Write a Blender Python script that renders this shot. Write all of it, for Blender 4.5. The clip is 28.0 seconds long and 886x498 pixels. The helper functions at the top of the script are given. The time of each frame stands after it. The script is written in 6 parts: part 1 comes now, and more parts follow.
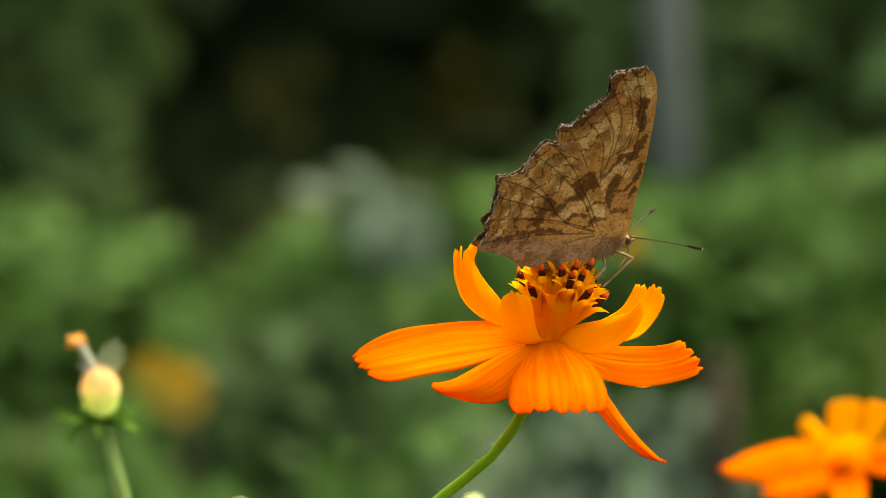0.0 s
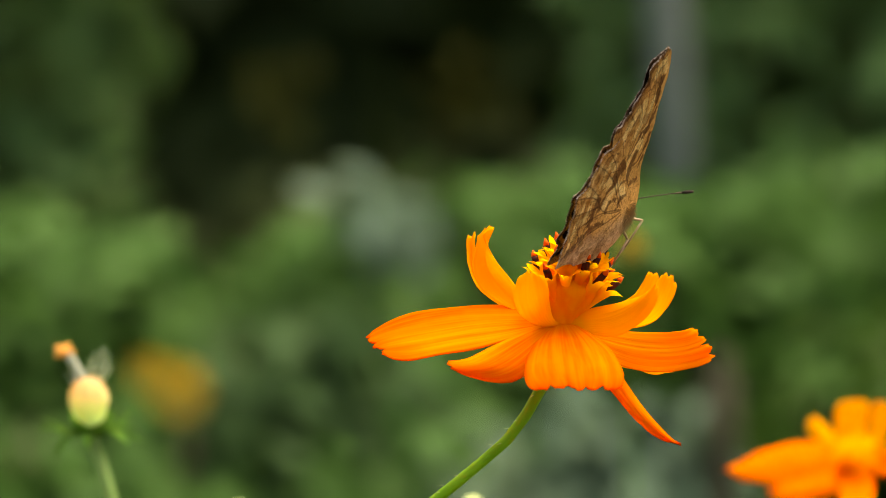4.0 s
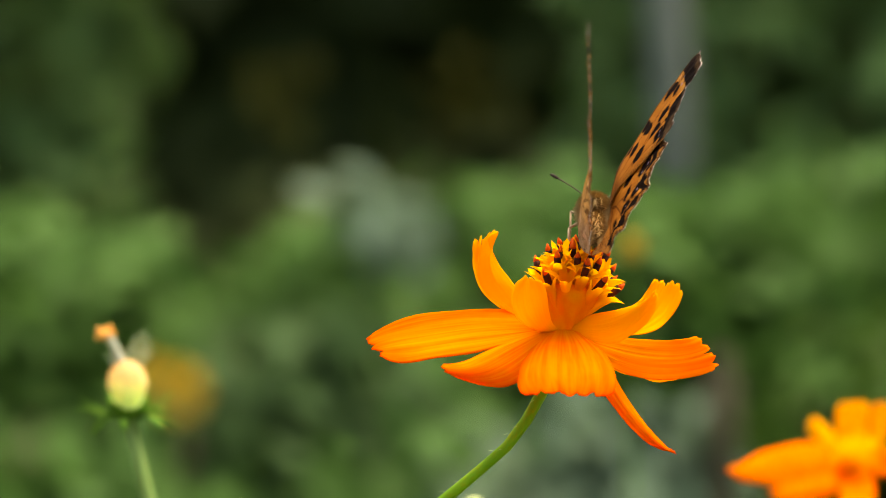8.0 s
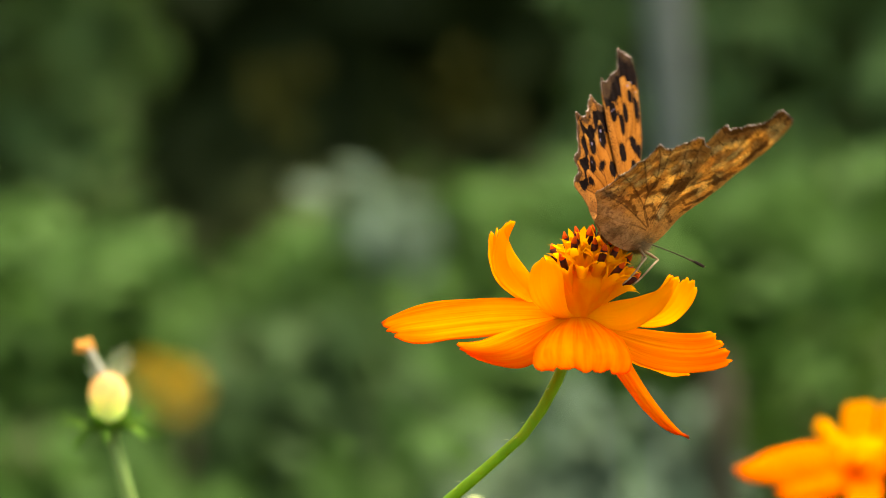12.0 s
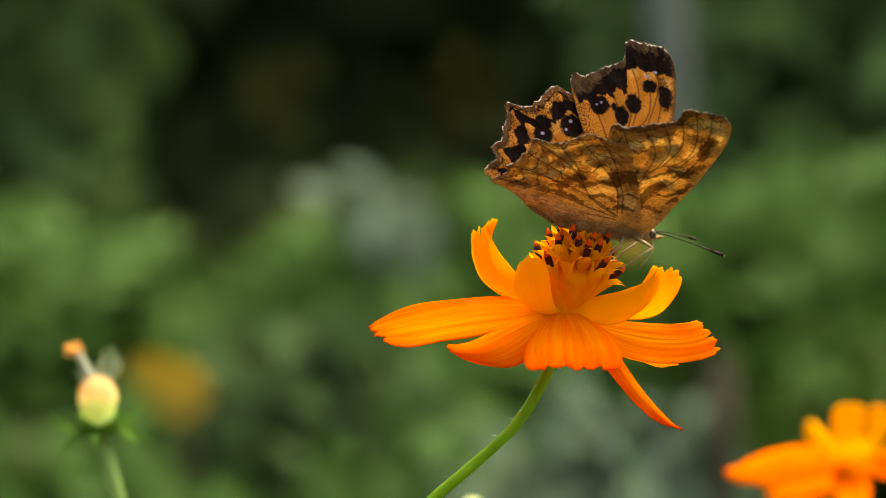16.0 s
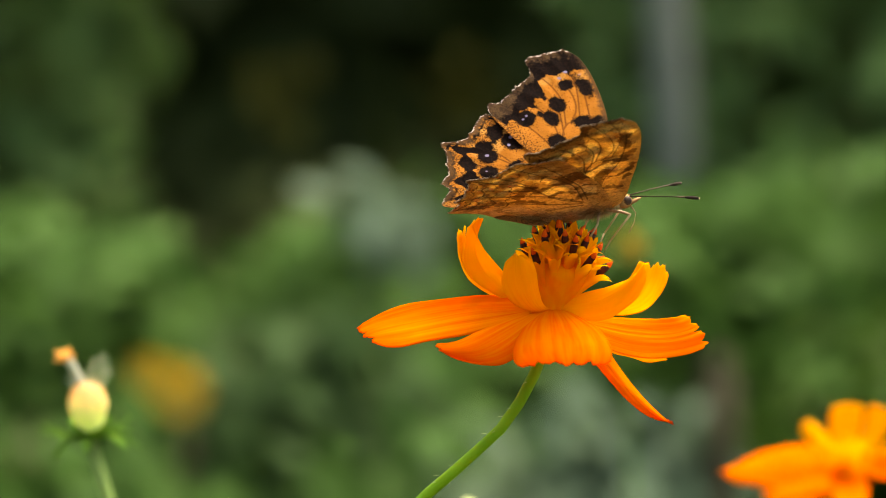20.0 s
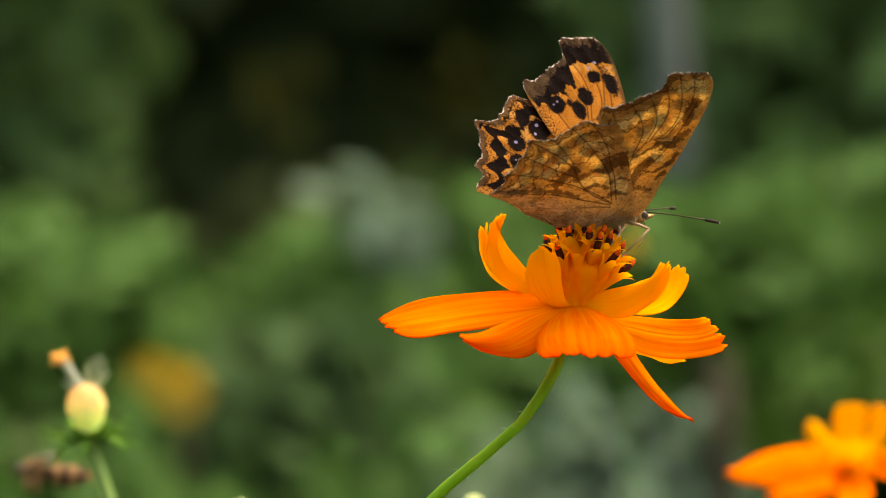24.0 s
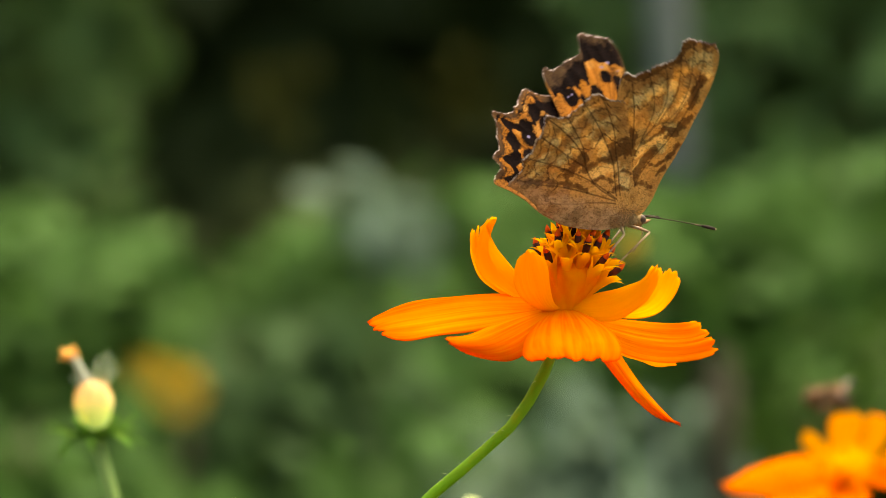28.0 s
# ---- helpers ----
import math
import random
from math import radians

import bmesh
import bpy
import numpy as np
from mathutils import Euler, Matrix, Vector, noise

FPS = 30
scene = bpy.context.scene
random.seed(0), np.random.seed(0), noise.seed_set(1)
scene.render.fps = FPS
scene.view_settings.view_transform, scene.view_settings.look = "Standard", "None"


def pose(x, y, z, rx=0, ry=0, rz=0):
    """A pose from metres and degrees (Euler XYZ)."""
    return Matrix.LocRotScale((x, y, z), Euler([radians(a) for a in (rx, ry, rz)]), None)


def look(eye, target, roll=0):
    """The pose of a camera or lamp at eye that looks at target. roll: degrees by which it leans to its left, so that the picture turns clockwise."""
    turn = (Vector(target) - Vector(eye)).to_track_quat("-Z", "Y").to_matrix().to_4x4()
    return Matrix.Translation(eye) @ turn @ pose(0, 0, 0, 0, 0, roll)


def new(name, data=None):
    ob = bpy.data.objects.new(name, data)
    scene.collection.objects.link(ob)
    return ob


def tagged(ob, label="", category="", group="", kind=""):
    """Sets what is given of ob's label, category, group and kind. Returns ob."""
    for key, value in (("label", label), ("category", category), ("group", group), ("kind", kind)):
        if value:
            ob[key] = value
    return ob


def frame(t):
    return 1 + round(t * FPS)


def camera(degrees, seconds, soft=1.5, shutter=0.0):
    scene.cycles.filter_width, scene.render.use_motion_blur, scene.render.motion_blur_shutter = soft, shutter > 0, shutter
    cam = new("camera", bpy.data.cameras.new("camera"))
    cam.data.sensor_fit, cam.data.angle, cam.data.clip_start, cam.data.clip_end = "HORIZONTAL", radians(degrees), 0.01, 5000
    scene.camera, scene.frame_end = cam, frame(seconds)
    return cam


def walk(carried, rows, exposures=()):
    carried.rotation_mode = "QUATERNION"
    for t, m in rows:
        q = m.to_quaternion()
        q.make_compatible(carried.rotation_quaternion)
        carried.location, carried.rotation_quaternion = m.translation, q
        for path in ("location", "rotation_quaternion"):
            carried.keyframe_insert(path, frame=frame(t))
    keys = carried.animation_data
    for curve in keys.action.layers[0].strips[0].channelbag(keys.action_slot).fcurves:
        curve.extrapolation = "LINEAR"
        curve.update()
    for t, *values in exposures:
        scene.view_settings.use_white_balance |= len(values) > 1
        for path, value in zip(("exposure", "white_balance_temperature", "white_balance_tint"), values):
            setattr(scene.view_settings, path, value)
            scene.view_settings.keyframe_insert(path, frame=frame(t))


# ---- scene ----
# Units: the camera stands 0.75 m from a garden flower, 0.80 m above the ground, and looks level along +y.
U = 0.001
FOCUS = 0.75
EYE = Vector((0.0, -FOCUS, 0.80))
cam = camera(10.75, 28.0, soft=0.7, shutter=0.25)
cam.data.dof.use_dof = True
cam.data.dof.focus_distance = FOCUS
cam.data.dof.aperture_fstop = 21.0
STILL = look(EYE, EYE + Vector((0, 1, 0)))
BRIGHTER = [(0.0, 0.0), (5.0, 0.03), (7.0, 0.08), (8.0, 0.16), (10.0, 0.30), (11.0, 0.26), (12.0, 0.31), (14.0, 0.16), (15.0, 0.08), (16.0, 0.0), (17.0, 0.02), (19.0, 0.0), (20.0, 0.17), (21.0, 0.08),
            (23.0, 0.02), (24.0, 0.0), (26.0, 0.04), (28.0, 0.13)]
walk(cam, [(0.0, STILL), (28.0, STILL)], exposures=[(t, 2.143 + e, 7600, 6) for t, e in BRIGHTER])

# ---- light: thin high cloud, soft light from above and a little behind the flowers ----
SUN_EL, SUN_AZ = 72.0, 50.0
world = bpy.data.worlds.new("world")
scene.world = world
world.use_nodes = True
wn = world.node_tree
wn.nodes.clear()
sky = wn.nodes.new("ShaderNodeTexSky")
sky.sky_type = "NISHITA"
sky.sun_disc = False
sky.sun_elevation = radians(SUN_EL)
sky.sun_rotation = radians(SUN_AZ)
sky.air_density, sky.dust_density, sky.ozone_density = 0.7, 8.0, 0.5
back = wn.nodes.new("ShaderNodeBackground")
back.inputs["Strength"].default_value = 0.15
wout = wn.nodes.new("ShaderNodeOutputWorld")
wn.links.new(sky.outputs[0], back.inputs[0])
wn.links.new(back.outputs[0], wout.inputs[0])
sun_data = bpy.data.lights.new("sun", "SUN")
sun_data.energy, sun_data.angle, sun_data.color = 0.844, radians(25), (1.0, 0.96, 0.88)
sun = new("sun", sun_data)
se, sa = radians(SUN_EL), radians(SUN_AZ)
sun_from = Vector((math.cos(se) * math.sin(sa), math.cos(se) * math.cos(sa), math.sin(se)))
sun.matrix_world = look(sun_from * 20, (0, 0, 0))


# ---- materials ----
class Nodes:
    """A short hand for node materials."""

    def __init__(self, name, rough=0.6, spec=0.4):
        self.mat = bpy.data.materials.new(name)
        self.mat.use_nodes = True
        self.t = self.mat.node_tree
        self.bsdf = self.t.nodes["Principled BSDF"]
        self.out = self.t.nodes["Material Output"]
        self.relief = None
        self.bsdf.inputs["Roughness"].default_value = rough
        self.bsdf.inputs["Specular IOR Level"].default_value = spec

    def put(self, socket, value):
        if isinstance(value, bpy.types.NodeSocket):
            self.t.links.new(value, socket)
        elif isinstance(value, tuple) and len(value) == 3 and socket.type == "RGBA":
            socket.default_value = (*value, 1)
        else:
            socket.default_value = value

    def coord(self, kind="Object", scale=(1, 1, 1)):
        c = self.t.nodes.new("ShaderNodeTexCoord")
        m = self.t.nodes.new("ShaderNodeMapping")
        m.inputs["Scale"].default_value = scale
        self.t.links.new(c.outputs[kind], m.inputs[0])
        return m.outputs[0]

    def noise(self, vec, scale, detail=3.0, rough=0.55):
        n = self.t.nodes.new("ShaderNodeTexNoise")
        self.t.links.new(vec, n.inputs["Vector"])
        n.inputs["Scale"].default_value, n.inputs["Detail"].default_value = scale, detail
        n.inputs["Roughness"].default_value = rough
        return n.outputs["Fac"]

    def ramp(self, fac, lo, hi, a=0.0, b=1.0):
        m = self.t.nodes.new("ShaderNodeMapRange")
        self.put(m.inputs["Value"], fac)
        for key, v in (("From Min", lo), ("From Max", hi), ("To Min", a), ("To Max", b)):
            m.inputs[key].default_value = v
        return m.outputs[0]

    def mul(self, a, b, op="MULTIPLY"):
        m = self.t.nodes.new("ShaderNodeMath")
        m.operation = op
        self.put(m.inputs[0], a)
        self.put(m.inputs[1], b)
        return m.outputs[0]

    def mix(self, fac, a, b):
        m = self.t.nodes.new("ShaderNodeMix")
        m.data_type = "RGBA"
        self.put(m.inputs[0], fac)
        self.put(m.inputs[6], a)
        self.put(m.inputs[7], b)
        return m.outputs[2]

    def attr(self, name):
        a = self.t.nodes.new("ShaderNodeAttribute")
        a.attribute_name = name
        s = self.t.nodes.new("ShaderNodeSeparateColor")
        self.t.links.new(a.outputs["Color"], s.inputs[0])
        return s.outputs[0], s.outputs[1], s.outputs[2], a.outputs["Alpha"]

    def island(self):
        return self.t.nodes.new("ShaderNodeNewGeometry").outputs["Random Per Island"]

    def random(self):
        return self.t.nodes.new("ShaderNodeObjectInfo").outputs["Random"]

    def color(self, value):
        self.put(self.bsdf.inputs["Base Color"], value)
        return self

    def bump(self, height, strength=0.3, distance=0.0002):
        b = self.t.nodes.new("ShaderNodeBump")
        b.inputs["Strength"].default_value, b.inputs["Distance"].default_value = strength, distance
        self.put(b.inputs["Height"], height)
        self.t.links.new(b.outputs[0], self.bsdf.inputs["Normal"])
        self.relief = b.outputs[0]
        return self

    def thin(self, amount, value):
        """Lets part of the light through, as petals, leaves and wings do."""
        tr = self.t.nodes.new("ShaderNodeBsdfTranslucent")
        self.put(tr.inputs["Color"], value)
        if self.relief:
            self.t.links.new(self.relief, tr.inputs["Normal"])
        m = self.t.nodes.new("ShaderNodeMixShader")
        m.inputs[0].default_value = amount
        self.t.links.new(self.bsdf.outputs[0], m.inputs[1])
        self.t.links.new(tr.outputs[0], m.inputs[2])
        self.t.links.new(m.outputs[0], self.out.inputs[0])
        return self


def petal_material(name, deep=(0.92, 0.18, 0.0), light=(0.96, 0.36, 0.001), pale=(0.98, 0.43, 0.003), rim=(0.90, 0.035, 0.0), foot=(0.80, 0.28, 0.0), young=(0.98, 0.55, 0.016)):
    n = Nodes(name, rough=0.7, spec=0.0)
    along, across, edge, blush_at = n.attr("petal")
    streak = n.noise(n.coord("UV", (0.9, 8.0, 1.0)), 2.0, 3.0, 0.5)
    broad = n.noise(n.coord("UV", (0.7, 6.0, 1.0)), 1.5, 2.0)
    big = n.noise(n.coord("Object", (1, 1, 1)), 160.0, 2.0)
    base = n.mix(n.ramp(n.mul(n.mul(streak, 0.75), n.mul(broad, 1.25), "ADD"), 0.76, 1.28), deep, light)
    base = n.mix(n.ramp(big, 0.35, 0.75, 0.0, 0.3), base, pale)
    # low blush turns yellower: petal tone plus light put into the colour
    base = n.mix(n.ramp(blush_at, 0.1, 0.7, 0.75, 0.0), base, young)
    hairline = n.noise(n.coord("UV", (0.5, 44.0, 1.0)), 1.6, 2.0)
    base = n.mix(n.ramp(hairline, 0.54, 0.74, 0.0, 0.13), base, (deep[0] * 0.95, deep[1] * 0.6, 0.0))
    tip = n.mul(edge, n.ramp(streak, 0.35, 0.6, 0.55, 1.0))
    base = n.mix(n.ramp(tip, 0.0, 1.0, 0.0, 0.8), base, rim)
    base = n.mix(n.ramp(along, 0.0, 0.22, 0.45, 0.0), base, foot)
    n.color(base).bump(n.mul(n.mul(streak, n.mul(hairline, 0.15), "ADD"), n.mul(broad, 1.0), "ADD"), 0.28, 0.0004)
    return n.thin(0.62, base).mat


def wing_upper_material():
    n = Nodes("wing_upper", rough=0.85, spec=0.02)
    dark, grey, pale, hair = n.attr("pattern")
    vein, gold, speckle, fringe = n.attr("tone")
    c = n.coord("Object")
    fine = n.noise(c, 3400.0, 2.0)
    mid = n.noise(c, 420.0, 3.0)
    jag = n.mul(n.noise(c, 1500.0, 3.0, 0.7), 0.5, "SUBTRACT")
    spot = n.ramp(n.mul(dark, n.mul(jag, 0.75), "ADD"), 0.40, 0.64)
    speck = n.ramp(n.mul(grey, n.mul(jag, 1.3), "ADD"), 0.32, 0.68, 0.0, 0.85)
    blue = n.ramp(pale, 0.5, 0.6, 0.0, 0.85)

    def scales(a, b, c, gilt, grain):
        col = n.mix(n.ramp(mid, 0.3, 0.7), a, b)
        col = n.mix(n.ramp(gold, 0.4, 0.65, 0.0, 0.8), col, gilt)
        col = n.mix(n.ramp(fine, 0.45, 0.75, 0.0, 0.4), col, c)
        col = n.mix(hair, col, (0.30, 0.145, 0.045))
        col = n.mix(n.ramp(vein, 0.78, 0.94, 0.0, 0.7), col, (0.09, 0.03, 0.008))
        col = n.mix(n.ramp(n.mul(fine, n.mul(speckle, 0.22), "ADD"), 0.62, 0.72, 0.0, 0.75), col, (0.05, 0.024, 0.010))
        col = n.mix(spot, col, n.mix(n.ramp(fine, 0.4, 0.7), (0.003, 0.002, 0.002), (0.014, 0.007, 0.005)))
        col = n.mix(speck, col, n.mix(n.ramp(n.mul(fine, n.mul(mid, 0.6), "ADD"), 0.68, 0.92), (0.040, 0.023, 0.014), grain))
        col = n.mix(n.ramp(fringe, 0.3, 0.9, 0.0, 0.8), col, n.mix(n.ramp(jag, -0.03, 0.10), (0.03, 0.018, 0.012), (0.66, 0.57, 0.48)))
        return n.mix(blue, col, (0.25, 0.22, 0.36))

    col = scales((0.28, 0.100, 0.010), (0.38, 0.150, 0.024), (0.21, 0.070, 0.010), (0.44, 0.215, 0.05), (0.085, 0.050, 0.022))
    n.color(col).bump(fine, 0.4, 0.0001)
    return n.thin(0.36, scales((0.60, 0.31, 0.055), (0.72, 0.41, 0.09), (0.52, 0.25, 0.045), (0.82, 0.53, 0.13), (0.11, 0.066, 0.028))).mat


def wing_under_material():
    n = Nodes("wing_under", rough=0.85, spec=0.03)
    dark, pale, smudge, edge = n.attr("pattern")
    vein, fret, dust, _ = n.attr("tone")
    c = n.coord("Object")
    fine = n.noise(c, 3000.0, 3.0)
    mid = n.noise(c, 420.0, 4.0)
    jag = n.mul(n.noise(c, 1100.0, 4.0, 0.7), 0.5, "SUBTRACT")
    lines = n.noise(n.coord("Object", (1.0, 2.2, 1.0)), 850.0, 3.0, 0.6)
    crease = n.ramp(n.mul(n.mul(n.noise(n.coord("Object", (1.0, 1.9, 1.0)), 430.0, 3.0, 0.6), 0.5, "SUBTRACT"), 0.0, "ABSOLUTE"), 0.008, 0.030, 1.0, 0.0)
    sharp = n.mul(dark, n.mul(jag, 0.7), "ADD")
    brown_at = n.ramp(sharp, 0.34, 0.64)
    rim_at = n.mul(n.ramp(sharp, 0.34, 0.44), n.ramp(sharp, 0.54, 0.64, 1.0, 0.0))
    light_at = n.ramp(n.mul(pale, n.mul(jag, 0.8), "ADD"), 0.30, 0.62)
    smudge_at = n.ramp(n.mul(smudge, n.mul(jag, 0.9), "ADD"), 0.28, 0.68)

    def scales(a, b, gold, dull, brown, bare):
        col = n.mix(n.ramp(mid, 0.35, 0.66), a, b)
        col = n.mix(n.mul(light_at, 0.9), col, gold)
        col = n.mix(n.mul(smudge_at, 0.6), col, dull)
        col = n.mix(n.mul(brown_at, 0.88), col, brown)
        col = n.mix(n.mul(rim_at, 0.45), col, (0.05, 0.020, 0.008))
        col = n.mix(n.mul(dust, 0.75), col, n.mix(n.ramp(n.mul(mid, n.mul(jag, 0.5), "ADD"), 0.42, 0.60), bare, (bare[0] * 0.42, bare[1] * 0.40, bare[2] * 0.40)))
        col = n.mix(n.ramp(fine, 0.46, 0.70, 0.0, 0.34), col, (0.12, 0.055, 0.02))
        col = n.mix(n.ramp(lines, 0.585, 0.66, 0.0, 0.4), col, (0.05, 0.022, 0.01))
        col = n.mix(n.ramp(n.mul(fret, n.mul(jag, 0.5), "ADD"), 0.45, 0.75, 0.0, 0.7), col, (0.07, 0.028, 0.010))
        col = n.mix(n.mul(crease, n.ramp(mid, 0.35, 0.6, 0.12, 0.42)), col, (0.07, 0.028, 0.010))
        col = n.mix(n.mul(n.ramp(vein, 0.80, 0.95, 0.0, 0.65), n.ramp(dust, 0.0, 1.0, 1.0, 0.35)), col, (0.055, 0.022, 0.008))
        return n.mix(edge, col, n.mix(n.ramp(jag, -0.08, 0.07), (0.05, 0.030, 0.019), (0.74, 0.66, 0.57)))

    col = scales((0.78, 0.385, 0.098), (0.95, 0.51, 0.145), (1.0, 0.70, 0.26), (0.40, 0.165, 0.043), (0.19, 0.076, 0.021), (0.80, 0.53, 0.29))
    n.color(col).bump(n.mul(n.mul(fine, n.mul(crease, 0.9), "SUBTRACT"), n.mul(mid, 1.6), "ADD"), 0.8, 0.00022)
    return n.thin(0.50, scales((0.42, 0.27, 0.085), (0.60, 0.42, 0.15), (1.0, 0.84, 0.38), (0.24, 0.135, 0.042), (0.085, 0.038, 0.013), (0.42, 0.31, 0.20))).mat


def plain(name, a, b, scale=300.0, rough=0.6, spec=0.3, thin=0.0, stretch=(1, 1, 1), bump=0.3, depth=0.0002):
    n = Nodes(name, rough, spec)
    f = n.noise(n.coord("Object", stretch), scale, 4.0)
    col = n.mix(n.ramp(f, 0.32, 0.68), a, b)
    n.color(col).bump(f, bump, depth)
    return n.thin(thin, col).mat if thin else n.mat


def leaf_material(name, a, b, c, thin=0.3):
    n = Nodes(name, rough=0.65, spec=0.05)
    isl = n.island()
    f = n.noise(n.coord("Object"), 40.0, 3.0)
    col = n.mix(n.ramp(isl, 0.0, 1.0), a, b)
    col = n.mix(n.ramp(f, 0.45, 0.75, 0.0, 0.7), col, c)
    n.color(col).bump(f, 0.3, 0.001)
    return n.thin(thin, col).mat


M_PETAL = petal_material("orange_petal")
# redder base; the brighter yellow stands for light on the upper petals
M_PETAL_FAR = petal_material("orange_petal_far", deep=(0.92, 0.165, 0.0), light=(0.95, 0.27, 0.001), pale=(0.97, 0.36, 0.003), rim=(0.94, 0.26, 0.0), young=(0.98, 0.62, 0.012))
M_YELLOW = petal_material("amber_petal", deep=(0.48, 0.37, 0.06), light=(0.52, 0.41, 0.07), pale=(0.56, 0.45, 0.10), rim=(0.50, 0.36, 0.05), foot=(0.5, 0.36, 0.05), young=(0.55, 0.43, 0.08))
M_WING_UP = wing_upper_material()
M_WING_DOWN = wing_under_material()
M_TUBE = plain("floret_tube", (0.96, 0.38, 0.003), (0.98, 0.52, 0.010), 420.0, 0.65, 0.02, 0.62, (1, 1, 0.3))
M_CONE = plain("floret_cone", (0.94, 0.31, 0.0), (0.98, 0.46, 0.004), 500.0, 0.65, 0.02, 0.55, (1, 1, 0.2))
M_ANTHER = plain("anther_dark", (0.022, 0.006, 0.004), (0.10, 0.018, 0.005), 900.0, 0.7, 0.08)
M_TIP = plain("anther_tip", (0.42, 0.035, 0.003), (0.75, 0.11, 0.006), 900.0, 0.7, 0.05)
M_STEM = plain("green_stem", (0.115, 0.28, 0.005), (0.19, 0.38, 0.012), 260.0, 0.6, 0.12, 0.15, (1, 1, 0.12))
M_STEM_DULL = plain("dull_stem", (0.17, 0.28, 0.055), (0.24, 0.36, 0.10), 260.0, 0.6, 0.1, 0.15, (1, 1, 0.12))
M_HAIR = plain("stem_hair", (0.3, 0.36, 0.16), (0.4, 0.45, 0.22), 900.0, 0.5, 0.3, 0.3)
M_BRACT = plain("green_bract", (0.045, 0.115, 0.009), (0.085, 0.17, 0.018), 300.0, 0.7, 0.05, 0.3)
M_SEPAL = plain("leafy_bract", (0.085, 0.20, 0.018), (0.14, 0.27, 0.035), 300.0, 0.7, 0.05, 0.4)
M_FUR = plain("tan_fur", (0.22, 0.15, 0.065), (0.37, 0.265, 0.125), 1500.0, 0.95, 0.0, 0.0, (0.4, 1, 1), 0.2, 0.0002)
M_BODY = plain("brown_body", (0.12, 0.06, 0.025), (0.34, 0.20, 0.09), 900.0, 0.85, 0.15, 0.0, (1, 1, 1), 0.6, 0.0002)
M_FUR_BACK = plain("brown_fur", (0.19, 0.12, 0.045), (0.36, 0.24, 0.105), 1100.0, 0.95, 0.0, 0.0, (0.4, 1, 1), 0.2, 0.0002)
M_EYE = plain("dark_eye", (0.03, 0.018, 0.012), (0.07, 0.045, 0.03), 900.0, 0.45, 0.2)
M_LEG = plain("cream_leg", (0.20, 0.125, 0.06), (0.36, 0.25, 0.14), 900.0, 0.6, 0.3)
M_ANTENNA = plain("antenna_brown", (0.010, 0.007, 0.005), (0.07, 0.048, 0.03), 1400.0, 0.7, 0.08)
M_CLUB = plain("antenna_club", (0.012, 0.008, 0.006), (0.03, 0.02, 0.015), 900.0, 0.7, 0.05)
M_CLUB_TIP = plain("antenna_tip", (0.6, 0.45, 0.25), (0.75, 0.6, 0.4), 900.0, 0.6, 0.3)


# ---- mesh helpers ----
def mesh_object(name, verts, faces, mats, parent=None, smooth=True, label=""):
    me = bpy.data.meshes.new(name)
    me.from_pydata([tuple(v) for v in verts], [], [tuple(f) for f in faces])
    for m in (mats if isinstance(mats, (list, tuple)) else [mats]):
        me.materials.append(m)
    if smooth:
        me.shade_smooth()
    ob = new(name, me)
    if parent:
        ob.parent = parent
    if label:
        tagged(ob, label)
    return ob


def part(name, bm, mats, parent, label="", smooth=True):
    me = bpy.data.meshes.new(name)
    bm.to_mesh(me)
    bm.free()
    for m in (mats if isinstance(mats, (list, tuple)) else [mats]):
        me.materials.append(m)
    if smooth:
        me.shade_smooth()
    ob = new(name, me)
    if parent:
        ob.parent = parent
    if label:
        tagged(ob, label)
    return ob


def paint(me, name, values):
    """A colour attribute on the vertices of a mesh."""
    a = me.color_attributes.new(name, "FLOAT_COLOR", "POINT")
    a.data.foreach_set("color", np.asarray(values, dtype=np.float32).ravel())


def through_points(pts, t):
    """A smooth line through four points, t from 0 to 1."""
    p0, p1, p2, p3 = (Vector(p) for p in pts)
    a = (1 - 3 * t) * (2 - 3 * t) * (1 - t) / 2
    b = 9 * t * (2 - 3 * t) * (1 - t) / 2
    c = 9 * t * (3 * t - 1) * (1 - t) / 2
    d = t * (3 * t - 1) * (3 * t - 2) / 2
    return p0 * a + p1 * b + p2 * c + p3 * d


def catmull(points, count):
    """count points at even steps along a smooth line through the points."""
    p = [Vector(q) for q in points]
    p = [p[0] * 2 - p[1]] + p + [p[-1] * 2 - p[-2]]
    fine = []
    for i in range(1, len(p) - 2):
        for k in range(12):
            t = k / 12
            fine.append(0.5 * (2 * p[i] + (p[i + 1] - p[i - 1]) * t + (2 * p[i - 1] - 5 * p[i] + 4 * p[i + 1] - p[i + 2]) * t * t
                               + (3 * p[i] - p[i - 1] - 3 * p[i + 1] + p[i + 2]) * t ** 3))
    fine.append(p[-2])
    at = [0.0]
    for i in range(1, len(fine)):
        at.append(at[-1] + (fine[i] - fine[i - 1]).length)
    out, j = [], 0
    for k in range(count):
        want = at[-1] * k / (count - 1)
        while j < len(at) - 2 and at[j + 1] < want:
            j += 1
        f = (want - at[j]) / max(at[j + 1] - at[j], 1e-12)
        out.append(fine[j].lerp(fine[j + 1], min(max(f, 0), 1)))
    return out


